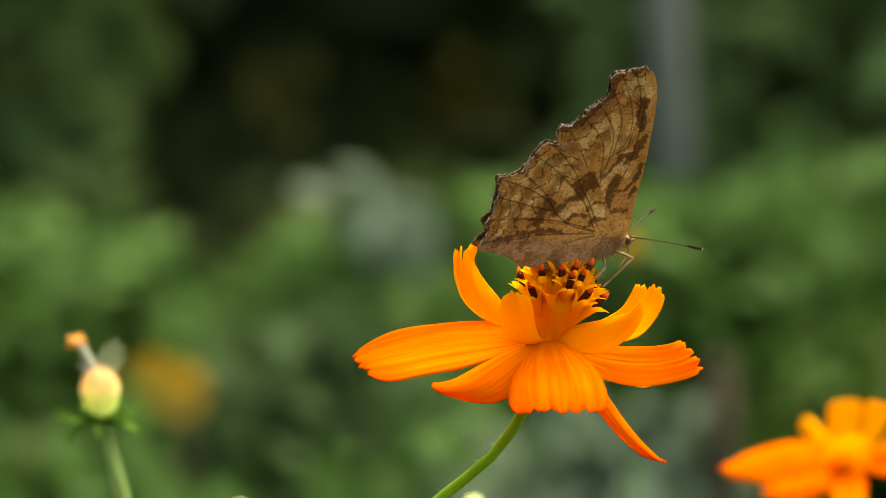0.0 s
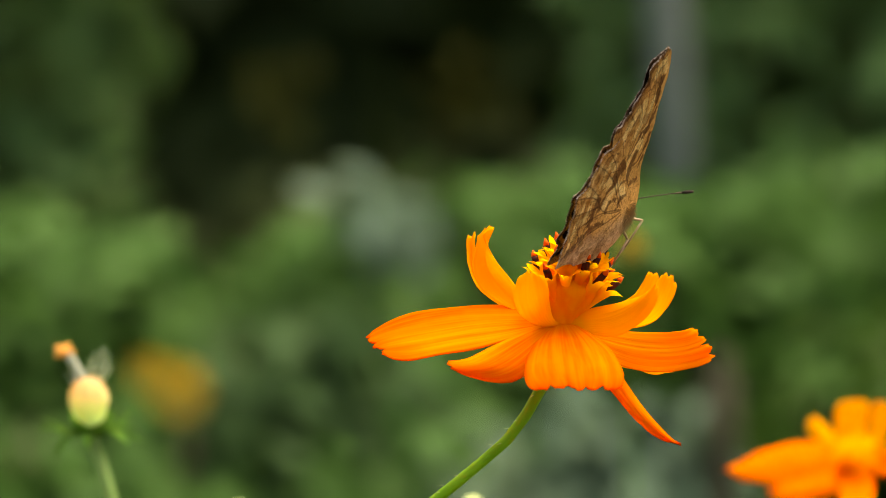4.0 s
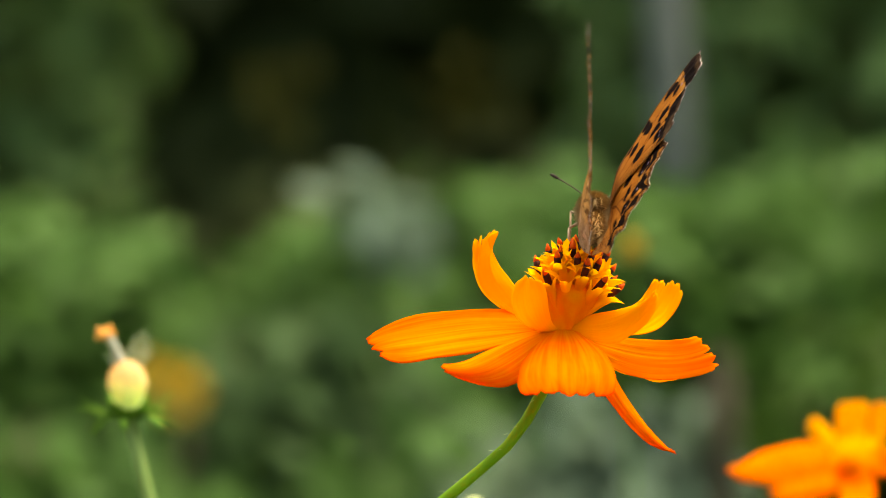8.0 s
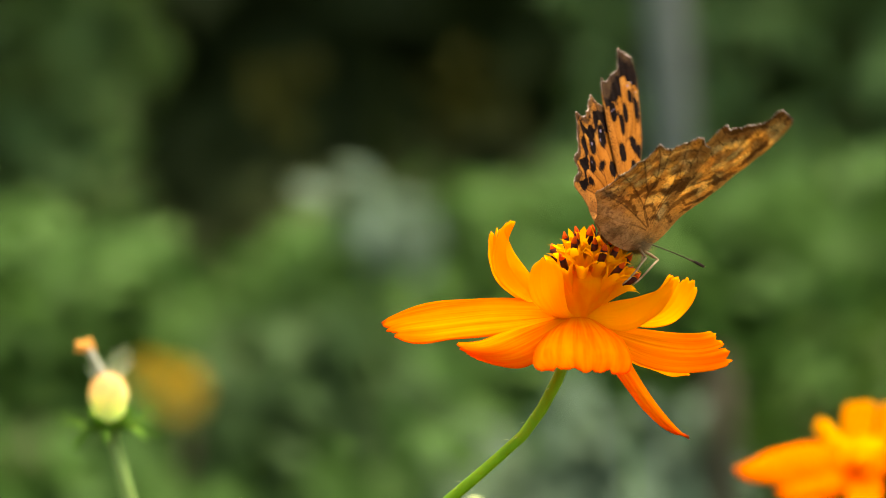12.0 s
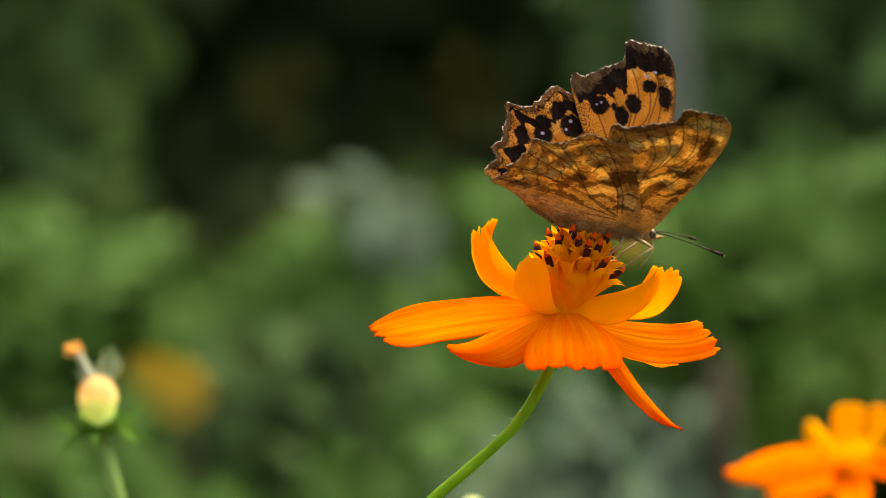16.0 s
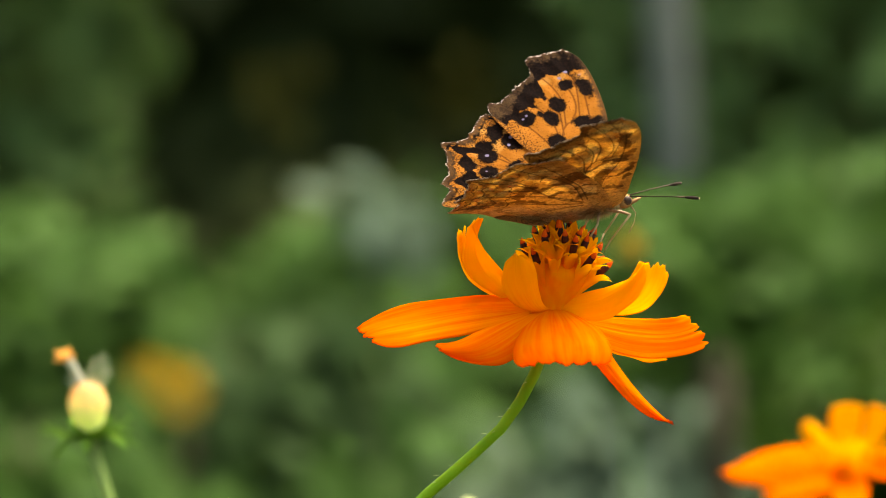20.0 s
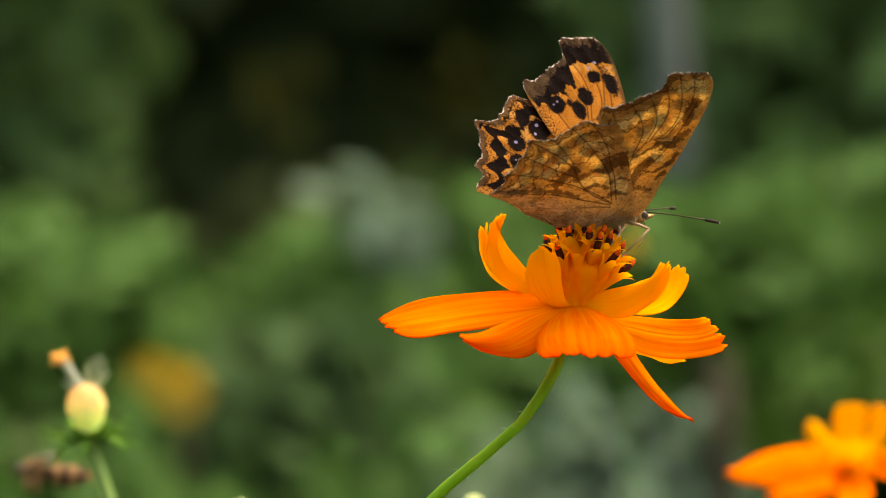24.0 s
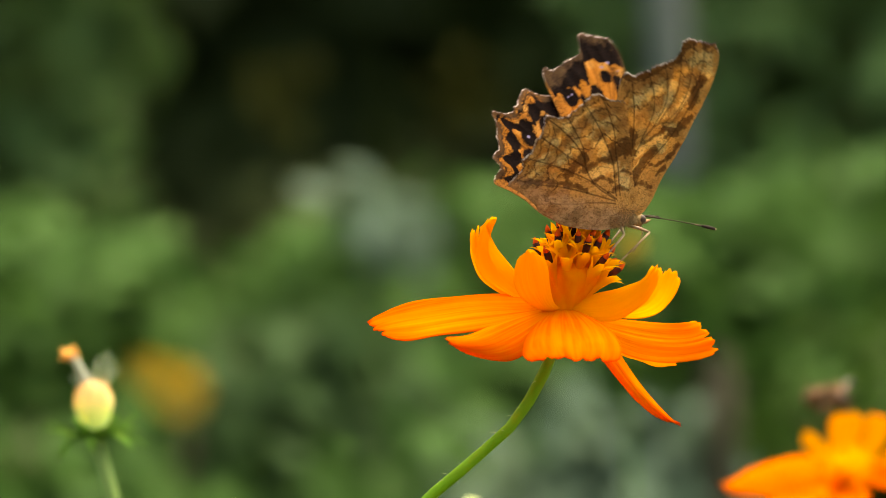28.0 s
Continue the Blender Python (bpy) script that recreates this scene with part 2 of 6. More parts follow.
def tube(points, radii, sides=8, cap=True):
    """A round rod along points with a radius at each."""
    bm = bmesh.new()
    rings = []
    up = Vector((0, 0, 1))
    pts = [Vector(p) for p in points]
    for i, p in enumerate(pts):
        d = (pts[min(i + 1, len(pts) - 1)] - pts[max(i - 1, 0)]).normalized()
        ref = up if abs(d.dot(up)) < 0.92 else Vector((1, 0, 0))
        a = d.cross(ref).normalized()
        b = d.cross(a)
        rings.append([bm.verts.new(p + (a * math.cos(w) + b * math.sin(w)) * radii[i]) for w in (2 * math.pi * k / sides for k in range(sides))])
    for r0, r1 in zip(rings, rings[1:]):
        for k in range(sides):
            bm.faces.new((r0[k], r0[(k + 1) % sides], r1[(k + 1) % sides], r1[k]))
    if cap:
        bm.faces.new(rings[0])
        bm.faces.new(rings[-1][::-1])
    bmesh.ops.recalc_face_normals(bm, faces=bm.faces)
    return bm


def join_into(bm, other, index=0):
    """Adds the mesh other to bm with a material index, and frees it."""
    vs = [bm.verts.new(v.co) for v in other.verts]
    other.verts.index_update()
    for f in other.faces:
        g = bm.faces.new([vs[v.index] for v in f.verts])
        g.material_index = index
    other.free()


def ball(centre, radii, seg=16, rings=10, turn=None, rough=0.0, freq=900.0):
    bm = bmesh.new()
    bmesh.ops.create_uvsphere(bm, u_segments=seg, v_segments=rings, radius=1.0)
    for v in bm.verts:
        k = 1.0 + (rough * noise.noise(v.co * 4.0 + Vector(centre) * freq) if rough else 0.0)
        co = Vector((v.co.x * radii[0], v.co.y * radii[1], v.co.z * radii[2])) * k
        v.co = (turn @ co if turn else co) + Vector(centre)
    return bm


# ---- flowers ----
def edges(mids, side, tip_side):
    """The two long edges of a petal from its midrib (mm) and its half-width in the middle and at the tip."""
    s0, s1 = Vector(side), Vector(tip_side)
    wide = (s0 * 0.34, s0 * 0.82, s0.lerp(s1, 0.33), s1 * 0.9)
    return [Vector(m) - w for m, w in zip(mids, wide)], [Vector(m) + w for m, w in zip(mids, wide)]


def petal(parent, left, right, cup=0.0, teeth=4, seed=0, mat=None, nu=36, nv=30, depth=0.06, point=0.6, label="", ridge=0.08, blush=1.0, roll=0.0, flush=0.0):
    """A petal between two edges, each through four points (mm in its flower), with pleats and a toothed tip."""
    rng = random.Random(seed)
    verts, info, uvs = [], [], []
    cut = [rng.uniform(-1, 1) for _ in range(teeth + 1)]
    ph = rng.uniform(0, 6)
    for i in range(nu + 1):
        for j in range(nv + 1):
            v = -1 + 2 * j / nv
            x = (v + 1) / 2 * teeth
            tooth = abs(math.sin(math.pi * x)) ** 0.6 * depth + cut[min(int(x + 0.5), teeth)] * depth * 0.5
            reach = (1.04 - 0.08 * v * v * point + tooth - depth * 0.6) * (1 + 0.010 * math.sin(31 * v + ph) + 0.006 * math.sin(57 * v + 2 * ph))
            uu = max(min(i / nu * reach, 1.08), 0.0)
            a, b = through_points(left, uu), through_points(right, uu)
            m, sv = (a + b) * 0.5, (b - a) * 0.5
            d = (through_points(left, uu + 0.01) + through_points(right, uu + 0.01) - through_points(left, uu - 0.01) - through_points(right, uu - 0.01)).normalized()
            nrm = d.cross(sv).normalized()
            wave = ridge * (4.0 * noise.noise(Vector((v * 1.7 + seed * 3.1, uu * 0.6, 2.0))) + 1.7 * noise.noise(Vector((v * 4.5 + seed, uu * 0.9, 5.0)))
                            + 0.4 * noise.noise(Vector((v * 10.0 + seed, uu * 1.5, 9.0)))) * min(uu * 2.0, 1.0)
            wave += 0.28 * noise.noise(Vector((uu * 2.6 + seed, v * 1.3, 0.3))) * uu
            rim = (0.28 * math.sin(uu * 15 + ph + (2.0 if v > 0 else 0.0)) * uu + roll * uu) * abs(v) ** 5
            verts.append((m + sv * v + nrm * (cup * (v * v - 1) * min(uu * 1.8 + 0.15, 1.0) + wave + rim)) * U)
            e = max(abs(v) ** 9 * 0.8 * min(uu * 1.4, 1), max((i / nu - 0.45) / 0.55, 0) ** 1.9, flush * max(-v * 0.6 + 0.4, 0) * min(uu * 1.5, 1))
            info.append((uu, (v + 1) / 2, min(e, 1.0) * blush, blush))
            uvs.append((uu + seed * 0.37, (v + 1) / 2 + seed * 0.61))
    faces = []
    w = nv + 1
    for i in range(nu):
        for j in range(nv):
            a = i * w + j
            faces.append((a, a + 1, a + w + 1, a + w))
    ob = mesh_object("petal", verts, faces, mat or M_PETAL, parent, label=label)
    paint(ob.data, "petal", info)
    lay = ob.data.uv_layers.new(name="UVMap")
    idx = np.empty(len(ob.data.loops), dtype=np.int32)
    ob.data.loops.foreach_get("vertex_index", idx)
    lay.data.foreach_set("uv", np.asarray(uvs, dtype=np.float32)[idx].ravel())
    so = ob.modifiers.new("thickness", "SOLIDIFY")
    so.thickness, so.offset = 0.00018, 0
    return ob


def floret_mesh(seed, opened):
    """One disc floret, 1 unit = 1 mm, along +z: a tube that opens into five pointed lobes."""
    rng = random.Random(seed)
    bm = bmesh.new()
    prof = [(0.40, -3.2), (0.50, -1.6), (0.62, -0.2), (0.80, 0.8), (0.92, 1.4)]
    rings = []
    for r, z in prof:
        rings.append([bm.verts.new((r * math.cos(a), r * math.sin(a), z)) for a in (2 * math.pi * k / 10 for k in range(10))])
    for r0, r1 in zip(rings, rings[1:]):
        for k in range(10):
            bm.faces.new((r0[k], r0[(k + 1) % 10], r1[(k + 1) % 10], r1[k]))
    for k in range(5):
        a = 2 * math.pi * (2 * k + 1) / 10
        out = Vector((math.cos(a), math.sin(a), 0))
        left, mid, right = rings[-1][2 * k], rings[-1][2 * k + 1], rings[-1][(2 * k + 2) % 10]
        bend = opened * rng.uniform(0.5, 1.4)
        size = rng.uniform(0.8, 1.25)
        side = Vector((-out.y, out.x, 0)) * 0.60
        prev = (left, mid, right)
        for t in (0.35, 0.7):
            c1 = mid.co + (out * (0.25 + 0.9 * bend * t) * t + Vector((0, 0, (1.0 - 0.35 * bend * t) * t))) * 1.7 * size
            w = side * (1.05 - 0.55 * t)
            cur = (bm.verts.new(c1 - w), bm.verts.new(c1 + out * 0.12), bm.verts.new(c1 + w))
            bm.faces.new((prev[0], prev[1], cur[1], cur[0]))
            bm.faces.new((prev[1], prev[2], cur[2], cur[1]))
            prev = cur
        tip = bm.verts.new(mid.co + (out * (0.25 + 0.9 * bend) + Vector((0, 0, 1.0 - 0.45 * bend))) * 1.7 * size)
        bm.faces.new((prev[0], prev[1], tip))
        bm.faces.new((prev[1], prev[2], tip))
    bmesh.ops.scale(bm, vec=(U, U, U), verts=bm.verts)
    me = bpy.data.meshes.new("floret")
    bm.to_mesh(me)
    bm.free()
    me.materials.append(M_TUBE)
    me.shade_smooth()
    return me


def anther_mesh():
    """The dark anther tube of a floret with its red-orange tip."""
    bm = tube([(0, 0, -0.6), (0, 0, 0.5), (0.02, 0, 1.2), (0.05, 0, 1.9)], [0.36, 0.44, 0.47, 0.42], 8)
    join_into(bm, tube([(0.05, 0, 1.9), (0.09, 0, 2.2), (0.2, 0, 2.75)], [0.41, 0.33, 0.06], 8), 1)
    bmesh.ops.scale(bm, vec=(U, U, U), verts=bm.verts)
    me = bpy.data.meshes.new("anther")
    bm.to_mesh(me)
    bm.free()
    me.materials.append(M_ANTHER)
    me.materials.append(M_TIP)
    me.shade_smooth()
    return me


FLORETS = [floret_mesh(k, o) for k, o in enumerate((0.15, 0.35, 0.6, 0.8))]
ANTHER = anther_mesh()


def disc(parent, centre, axis, height, count=46, spread=5.4, seed=3, cone=True, anthers=0.52, big=1.0):
    """The middle of a composite flower: a cone of tubes with open florets and dark anthers."""
    rng = random.Random(seed)
    c, ax = Vector(centre), Vector(axis).normalized()
    q = ax.to_track_quat("Z", "Y").to_matrix()
    if cone:
        bm = bmesh.new()
        rings = []
        prof = [(1.9, -0.6), (2.3, 0.8), (2.8, 2.0), (3.5, 3.2), (4.2, 4.4), (4.5, 5.4), (3.8, 6.4), (1.8, 7.2)]
        for r, z in prof:
            rings.append([bm.verts.new((c + q @ Vector(((r + 0.16 * math.cos(9 * a)) * math.cos(a), (r + 0.16 * math.cos(9 * a)) * math.sin(a), z * height / 7.0))) * U)
                          for a in (2 * math.pi * k / 54 for k in range(54))])
        for r0, r1 in zip(rings, rings[1:]):
            for k in range(54):
                bm.faces.new((r0[k], r0[(k + 1) % 54], r1[(k + 1) % 54], r1[k]))
        bm.faces.new(rings[-1])
        bmesh.ops.recalc_face_normals(bm, faces=bm.faces)
        part("disc_cone", bm, M_CONE, parent, "fused orange floret tubes")
    for k in range(count):
        f = (k + 0.5) / count
        r = spread * math.sqrt(f)
        a = k * 2.39996 + rng.uniform(-0.15, 0.15)
        lean = 0.08 + 0.62 * (r / spread) ** 1.3
        z = height * (1.0 + 0.26 * (1 - f) - 0.34 * f * f) + rng.uniform(-0.3, 0.4)
        pos = c + q @ Vector((r * math.cos(a), r * math.sin(a), z))
        d = q @ Vector((math.sin(lean) * math.cos(a), math.sin(lean) * math.sin(a), math.cos(lean)))
        ob = new("floret", FLORETS[rng.choice((1, 2, 3)) if f > 0.35 else rng.choice((0, 1))])
        ob.parent = parent
        size = rng.uniform(0.95, 1.25) * big
        ob.matrix_basis = Matrix.Translation(pos * U) @ d.to_track_quat("Z", "Y").to_matrix().to_4x4() @ Matrix.Rotation(rng.uniform(0, 6), 4, "Z") @ Matrix.Scale(size, 4)
        if rng.random() < anthers:
            an = new("anther", ANTHER)
            an.parent = ob
            an.matrix_basis = pose(0, 0, (rng.uniform(0.5, 1.3) + 0.4 * f) * U, rng.uniform(-9, 9), rng.uniform(-9, 9), 0)


def stem(parent, points, radius, count=60, hairs=0, name="stem", mat=None):
    """A thin stem along points (mm), with short stiff hairs where asked for."""
    line = catmull(points, count)
    rad = [radius * (1 + 0.10 * noise.noise(Vector((i * 0.4, 0, 0)))) for i in range(count)]
    ob = part(name, tube([p * U for p in line], [r * U for r in rad], 10), mat or M_STEM, parent)
    if hairs:
        rng = random.Random(5)
        bm = bmesh.new()
        for k in range(hairs):
            i = rng.randrange(1, max(int(count * 0.35), 3))
            p = line[i].lerp(line[i + 1], rng.random())
            d = (line[i + 1] - line[i]).normalized()
            o = d.orthogonal().normalized()
            o.rotate(Matrix.Rotation(rng.uniform(0, 6.28), 3, d))
            a = p + o * radius * 0.95
            join_into(bm, tube([a * U, (a + (o + d * 0.4) * 0.35) * U, (a + (o + d * 0.9) * rng.uniform(0.5, 0.8)) * U], [0.05 * U, 0.035 * U, 0.012 * U], 4))
        part("stem_hairs", bm, M_HAIR, ob, "short pale stem hairs")
    return ob


# the flower that carries the butterfly (mm, from the middle of its petals)
flower = tagged(new("cosmos_flower"), "open bright orange cosmos flower on a thin green stem", "flower", "cosmos flowers")
# low blush on the inner petals paints their lit yellow
PETALS = [
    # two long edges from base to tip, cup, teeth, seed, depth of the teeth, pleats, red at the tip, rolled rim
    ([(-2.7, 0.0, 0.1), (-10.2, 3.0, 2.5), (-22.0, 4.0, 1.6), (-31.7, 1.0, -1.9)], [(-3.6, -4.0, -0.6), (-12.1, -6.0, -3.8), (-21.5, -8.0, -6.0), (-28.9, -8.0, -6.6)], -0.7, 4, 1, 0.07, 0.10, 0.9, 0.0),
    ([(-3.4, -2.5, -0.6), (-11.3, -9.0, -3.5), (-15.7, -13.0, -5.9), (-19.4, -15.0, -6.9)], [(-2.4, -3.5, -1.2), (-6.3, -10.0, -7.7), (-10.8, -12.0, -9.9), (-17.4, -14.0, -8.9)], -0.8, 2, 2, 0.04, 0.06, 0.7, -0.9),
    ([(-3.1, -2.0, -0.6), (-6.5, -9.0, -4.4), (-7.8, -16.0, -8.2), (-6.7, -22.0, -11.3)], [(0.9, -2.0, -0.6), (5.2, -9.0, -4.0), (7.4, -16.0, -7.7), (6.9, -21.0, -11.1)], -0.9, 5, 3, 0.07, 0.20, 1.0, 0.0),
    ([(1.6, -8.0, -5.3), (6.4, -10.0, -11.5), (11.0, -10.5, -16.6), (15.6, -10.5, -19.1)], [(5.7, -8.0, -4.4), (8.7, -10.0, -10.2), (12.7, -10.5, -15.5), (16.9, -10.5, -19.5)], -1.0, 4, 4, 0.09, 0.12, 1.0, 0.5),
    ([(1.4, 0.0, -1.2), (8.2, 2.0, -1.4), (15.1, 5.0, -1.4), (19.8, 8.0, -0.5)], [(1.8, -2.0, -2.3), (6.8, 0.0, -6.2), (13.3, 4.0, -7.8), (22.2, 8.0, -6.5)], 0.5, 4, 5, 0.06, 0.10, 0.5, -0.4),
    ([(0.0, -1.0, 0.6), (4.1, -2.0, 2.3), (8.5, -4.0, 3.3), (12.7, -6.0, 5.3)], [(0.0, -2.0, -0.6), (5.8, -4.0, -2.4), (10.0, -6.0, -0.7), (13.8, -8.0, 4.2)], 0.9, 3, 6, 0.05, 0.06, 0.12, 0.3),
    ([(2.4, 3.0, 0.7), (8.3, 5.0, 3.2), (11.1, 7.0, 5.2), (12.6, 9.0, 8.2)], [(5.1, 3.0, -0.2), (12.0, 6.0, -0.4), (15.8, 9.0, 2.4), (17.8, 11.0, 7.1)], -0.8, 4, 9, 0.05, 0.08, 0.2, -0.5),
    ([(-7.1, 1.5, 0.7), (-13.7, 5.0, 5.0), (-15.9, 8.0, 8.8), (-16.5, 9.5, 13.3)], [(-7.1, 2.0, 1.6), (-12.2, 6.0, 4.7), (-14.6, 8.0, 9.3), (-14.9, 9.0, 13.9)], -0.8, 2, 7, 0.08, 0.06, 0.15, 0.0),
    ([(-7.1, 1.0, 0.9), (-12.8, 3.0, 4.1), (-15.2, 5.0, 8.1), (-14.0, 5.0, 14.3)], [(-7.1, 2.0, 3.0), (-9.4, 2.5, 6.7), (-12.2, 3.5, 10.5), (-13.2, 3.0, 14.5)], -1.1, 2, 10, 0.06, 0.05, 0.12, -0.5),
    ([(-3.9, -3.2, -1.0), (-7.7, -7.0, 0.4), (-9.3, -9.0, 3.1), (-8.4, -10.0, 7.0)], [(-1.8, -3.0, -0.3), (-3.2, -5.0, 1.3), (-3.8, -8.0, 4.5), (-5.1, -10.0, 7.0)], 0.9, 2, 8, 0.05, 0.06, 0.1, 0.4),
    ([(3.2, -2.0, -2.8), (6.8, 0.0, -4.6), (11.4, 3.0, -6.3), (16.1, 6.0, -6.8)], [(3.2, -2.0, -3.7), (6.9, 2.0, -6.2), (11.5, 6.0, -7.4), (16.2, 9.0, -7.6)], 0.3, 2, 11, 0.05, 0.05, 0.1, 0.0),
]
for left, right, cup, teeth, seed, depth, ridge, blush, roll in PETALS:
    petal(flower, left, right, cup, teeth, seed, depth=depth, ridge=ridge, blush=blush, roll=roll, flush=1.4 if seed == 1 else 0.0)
disc(flower, (-1.1, 0.0, -0.4), (0.17, -0.12, 0.97), 8.0, 32, 4.7, anthers=0.70, big=1.14)
bm = bmesh.new()
rings = []
for r, z in ((1.2, -7.5), (2.4, -6.0), (3.2, -3.6), (3.3, -1.6)):
    rings.append([bm.verts.new((Vector((-2.0, 0.0, -1.3)) + Vector((r * math.cos(a) - 0.25 * z - 0.2, r * math.sin(a), z + 1.2))) * U) for a in (2 * math.pi * k / 16 for k in range(16))])
for r0, r1 in zip(rings, rings[1:]):
    for k in range(16):
        bm.faces.new((r0[k], r0[(k + 1) % 16], r1[(k + 1) % 16], r1[k]))
bm.faces.new(rings[0])
part("calyx", bm, M_BRACT, flower, "green cup under the petals")
flower_stem = stem(flower, [(-2.4, 0.0, -5.6), (-3.6, 0.0, -8.7), (-5.2, 0.0, -11.7), (-7.6, 0.0, -15.7), (-10.0, 0.0, -18.7), (-12.3, 0.0, -20.9), (-15.0, 0.0, -22.9), (-18.1, 0.0, -25.5), (-24.5, 0.5, -30.8), (-31.0, 1.0, -39.0), (-36.5, 3.0, -63.5), (-41.1, 8.0, -127.7), (-45.0, 15.0, -312.6), (-47.1, 20.0, -815.5)], 0.92, 160, 150)


# the spent flower head beside it
def bud(parent, scale=1.0, tuft=True):
    """A spent flower head, mm from the foot of its green cup: swollen pale head, thin bracts, dried florets."""
    bm = bmesh.new()
    rings = []
    prof = [(1.1, 0), (1.4, 1.2), (2.1, 2.8), (2.9, 4.6), (3.4, 6.4), (3.45, 7.7), (3.0, 9.1), (2.2, 10.1), (1.0, 10.8)]
    for r, z in prof:
        rings.append([bm.verts.new(Vector(((r + 0.1 * math.cos(8 * a)) * math.cos(a), (r + 0.1 * math.cos(8 * a)) * math.sin(a), z)) * U * scale) for a in (2 * math.pi * k / 32 for k in range(32))])
    for r0, r1 in zip(rings, rings[1:]):
        for k in range(32):
            bm.faces.new((r0[k], r0[(k + 1) % 32], r1[(k + 1) % 32], r1[k]))
    bm.faces.new(rings[-1])
    part("seed_head", bm, M_BUD, parent, "swollen pale green head, amber at the top")
    rng = random.Random(11)
    for k in range(18):
        a = 2 * math.pi * (k + 0.3) / 18
        o, s = Vector((math.cos(a), math.sin(a), 0)), Vector((-math.sin(a), math.cos(a), 0))
        verts = []
        L, rise = rng.uniform(5.5, 9.0), (3.6, -2.6, 1.2)[k % 3] + rng.uniform(-0.7, 0.7)
        for i in range(7):
            t = i / 6
            w = 1.7 * (1 - t) ** 0.6 + 0.05
            m = o * (1.0 + L * t) + Vector((0, 0, 0.5 + rise * t * t + 0.8 * math.sin(t * 3)))
            verts += [(m - s * w) * U * scale, (m + Vector((0, 0, -0.25 * w))) * U * scale, (m + s * w) * U * scale]
        faces = [f for i in range(6) for f in ((3 * i, 3 * i + 1, 3 * i + 4, 3 * i + 3), (3 * i + 1, 3 * i + 2, 3 * i + 5, 3 * i + 4))]
        ob = mesh_object("bract", verts, faces, M_SEPAL, parent)
        so = ob.modifiers.new("thickness", "SOLIDIFY")
        so.thickness = 0.0002
    for k in range(8):
        a = 2 * math.pi * (k + 0.1) / 8
        o = Vector((math.cos(a), math.sin(a), 0))
        s = Vector((-math.sin(a), math.cos(a), 0))
        verts = []
        for i in range(7):
            t = i / 6
            w = 1.15 * math.sin(math.pi * (0.25 + 0.7 * t))
            m = o * (1.05 + 2.35 * t) + Vector((0, 0, 0.2 + 6.6 * t))
            verts += [(m - s * w) * U * scale, (m + o * 0.35) * U * scale, (m + s * w) * U * scale]
        faces = [f for i in range(6) for f in ((3 * i, 3 * i + 1, 3 * i + 4, 3 * i + 3), (3 * i + 1, 3 * i + 2, 3 * i + 5, 3 * i + 4))]
        ob = mesh_object("sepal", verts, faces, M_BUD, parent)
        so = ob.modifiers.new("thickness", "SOLIDIFY")
        so.thickness = 0.00025
    if tuft:
        part("dried_tube", tube([Vector(p) * U for p in ((-0.5, 0, 10.0), (-1.3, 0, 12.4), (-2.5, 0, 14.9), (-3.5, -0.2, 16.7))], [1.3 * U, 1.0 * U, 0.85 * U, 0.95 * U], 10), M_PALE, parent, "pale dried floret tube")
        bm = bmesh.new()
        for k in range(16):
            a, e = rng.uniform(0, 6.28), rng.uniform(-0.3, 0.9)
            d = Vector((math.cos(a) * math.cos(e) - 0.3, math.sin(a) * math.cos(e), math.sin(e)))
            p = Vector((-3.6, -0.2, 16.8))
            join_into(bm, tube([p * U, (p + d * 1.6) * U, (p + d * rng.uniform(2.1, 2.9) + Vector((0, 0, -0.2))) * U], [0.6 * U, 0.6 * U, 0.22 * U], 6))
        part("dried_tuft", bm, M_DRIED, parent, "withered orange floret tips")
        for dx, L in ((-0.66, 4.4), (-0.34, 4.6), (0.02, 5.6), (0.14, 7.2), (0.34, 8.2), (0.56, 7.2), (0.80, 5.6)):
            d = Vector((dx, rng.uniform(-0.2, 0.2), 1)).normalized()
            p = Vector((0.6 + 1.6 * dx if dx > 0 else -1.7, rng.uniform(-0.8, 0.3), 9.4))
            part("awn", tube([p * U, (p + d * L * 0.5) * U, (p + d * L) * U], [0.20 * U, 0.16 * U, 0.07 * U], 6), M_AWN, parent)


n = Nodes("spent_head", 0.55, 0.3)
sep = n.t.nodes.new("ShaderNodeSeparateXYZ")
n.t.links.new(n.coord("Object"), sep.inputs[0])
grade = n.ramp(n.mul(sep.outputs[2], n.mul(n.noise(n.coord("Object"), 400.0), 0.003), "ADD"), 0.0075, 0.0115)
col = n.mix(grade, (0.92, 0.98, 0.48), (0.92, 0.56, 0.24))
col = n.mix(n.ramp(sep.outputs[2], 0.0, 0.003, 0.5, 0.0), col, (0.40, 0.56, 0.07))
n.color(col)
M_BUD = n.thin(0.62, col).mat
M_DRIED = plain("dried_orange", (0.60, 0.27, 0.05), (0.74, 0.40, 0.10), 700.0, 0.8, 0.05, 0.3)
M_AWN = plain("awn_green", (0.58, 0.66, 0.44), (0.72, 0.78, 0.58), 500.0, 0.6, 0.1, 0.6)
M_PALE = plain("dry_pale", (0.36, 0.40, 0.28), (0.5, 0.52, 0.38), 500.0, 0.6, 0.3, 0.35)
spent = tagged(new("spent_flower_head"), "spent cosmos head with pale swollen base and green bracts", "flower bud")
BUD_S = 1.20
bud(spent, 0.9 * BUD_S)
stem(spent, [(0, 0, 0.5), (0.6, 0, -3), (1.5, 0, -8), (3.2, 0, -15), (6, 0, -30), (10, 2, -100), (13, 4, -300), (15, 5, -790)], 1.3, 60, mat=M_STEM_DULL)

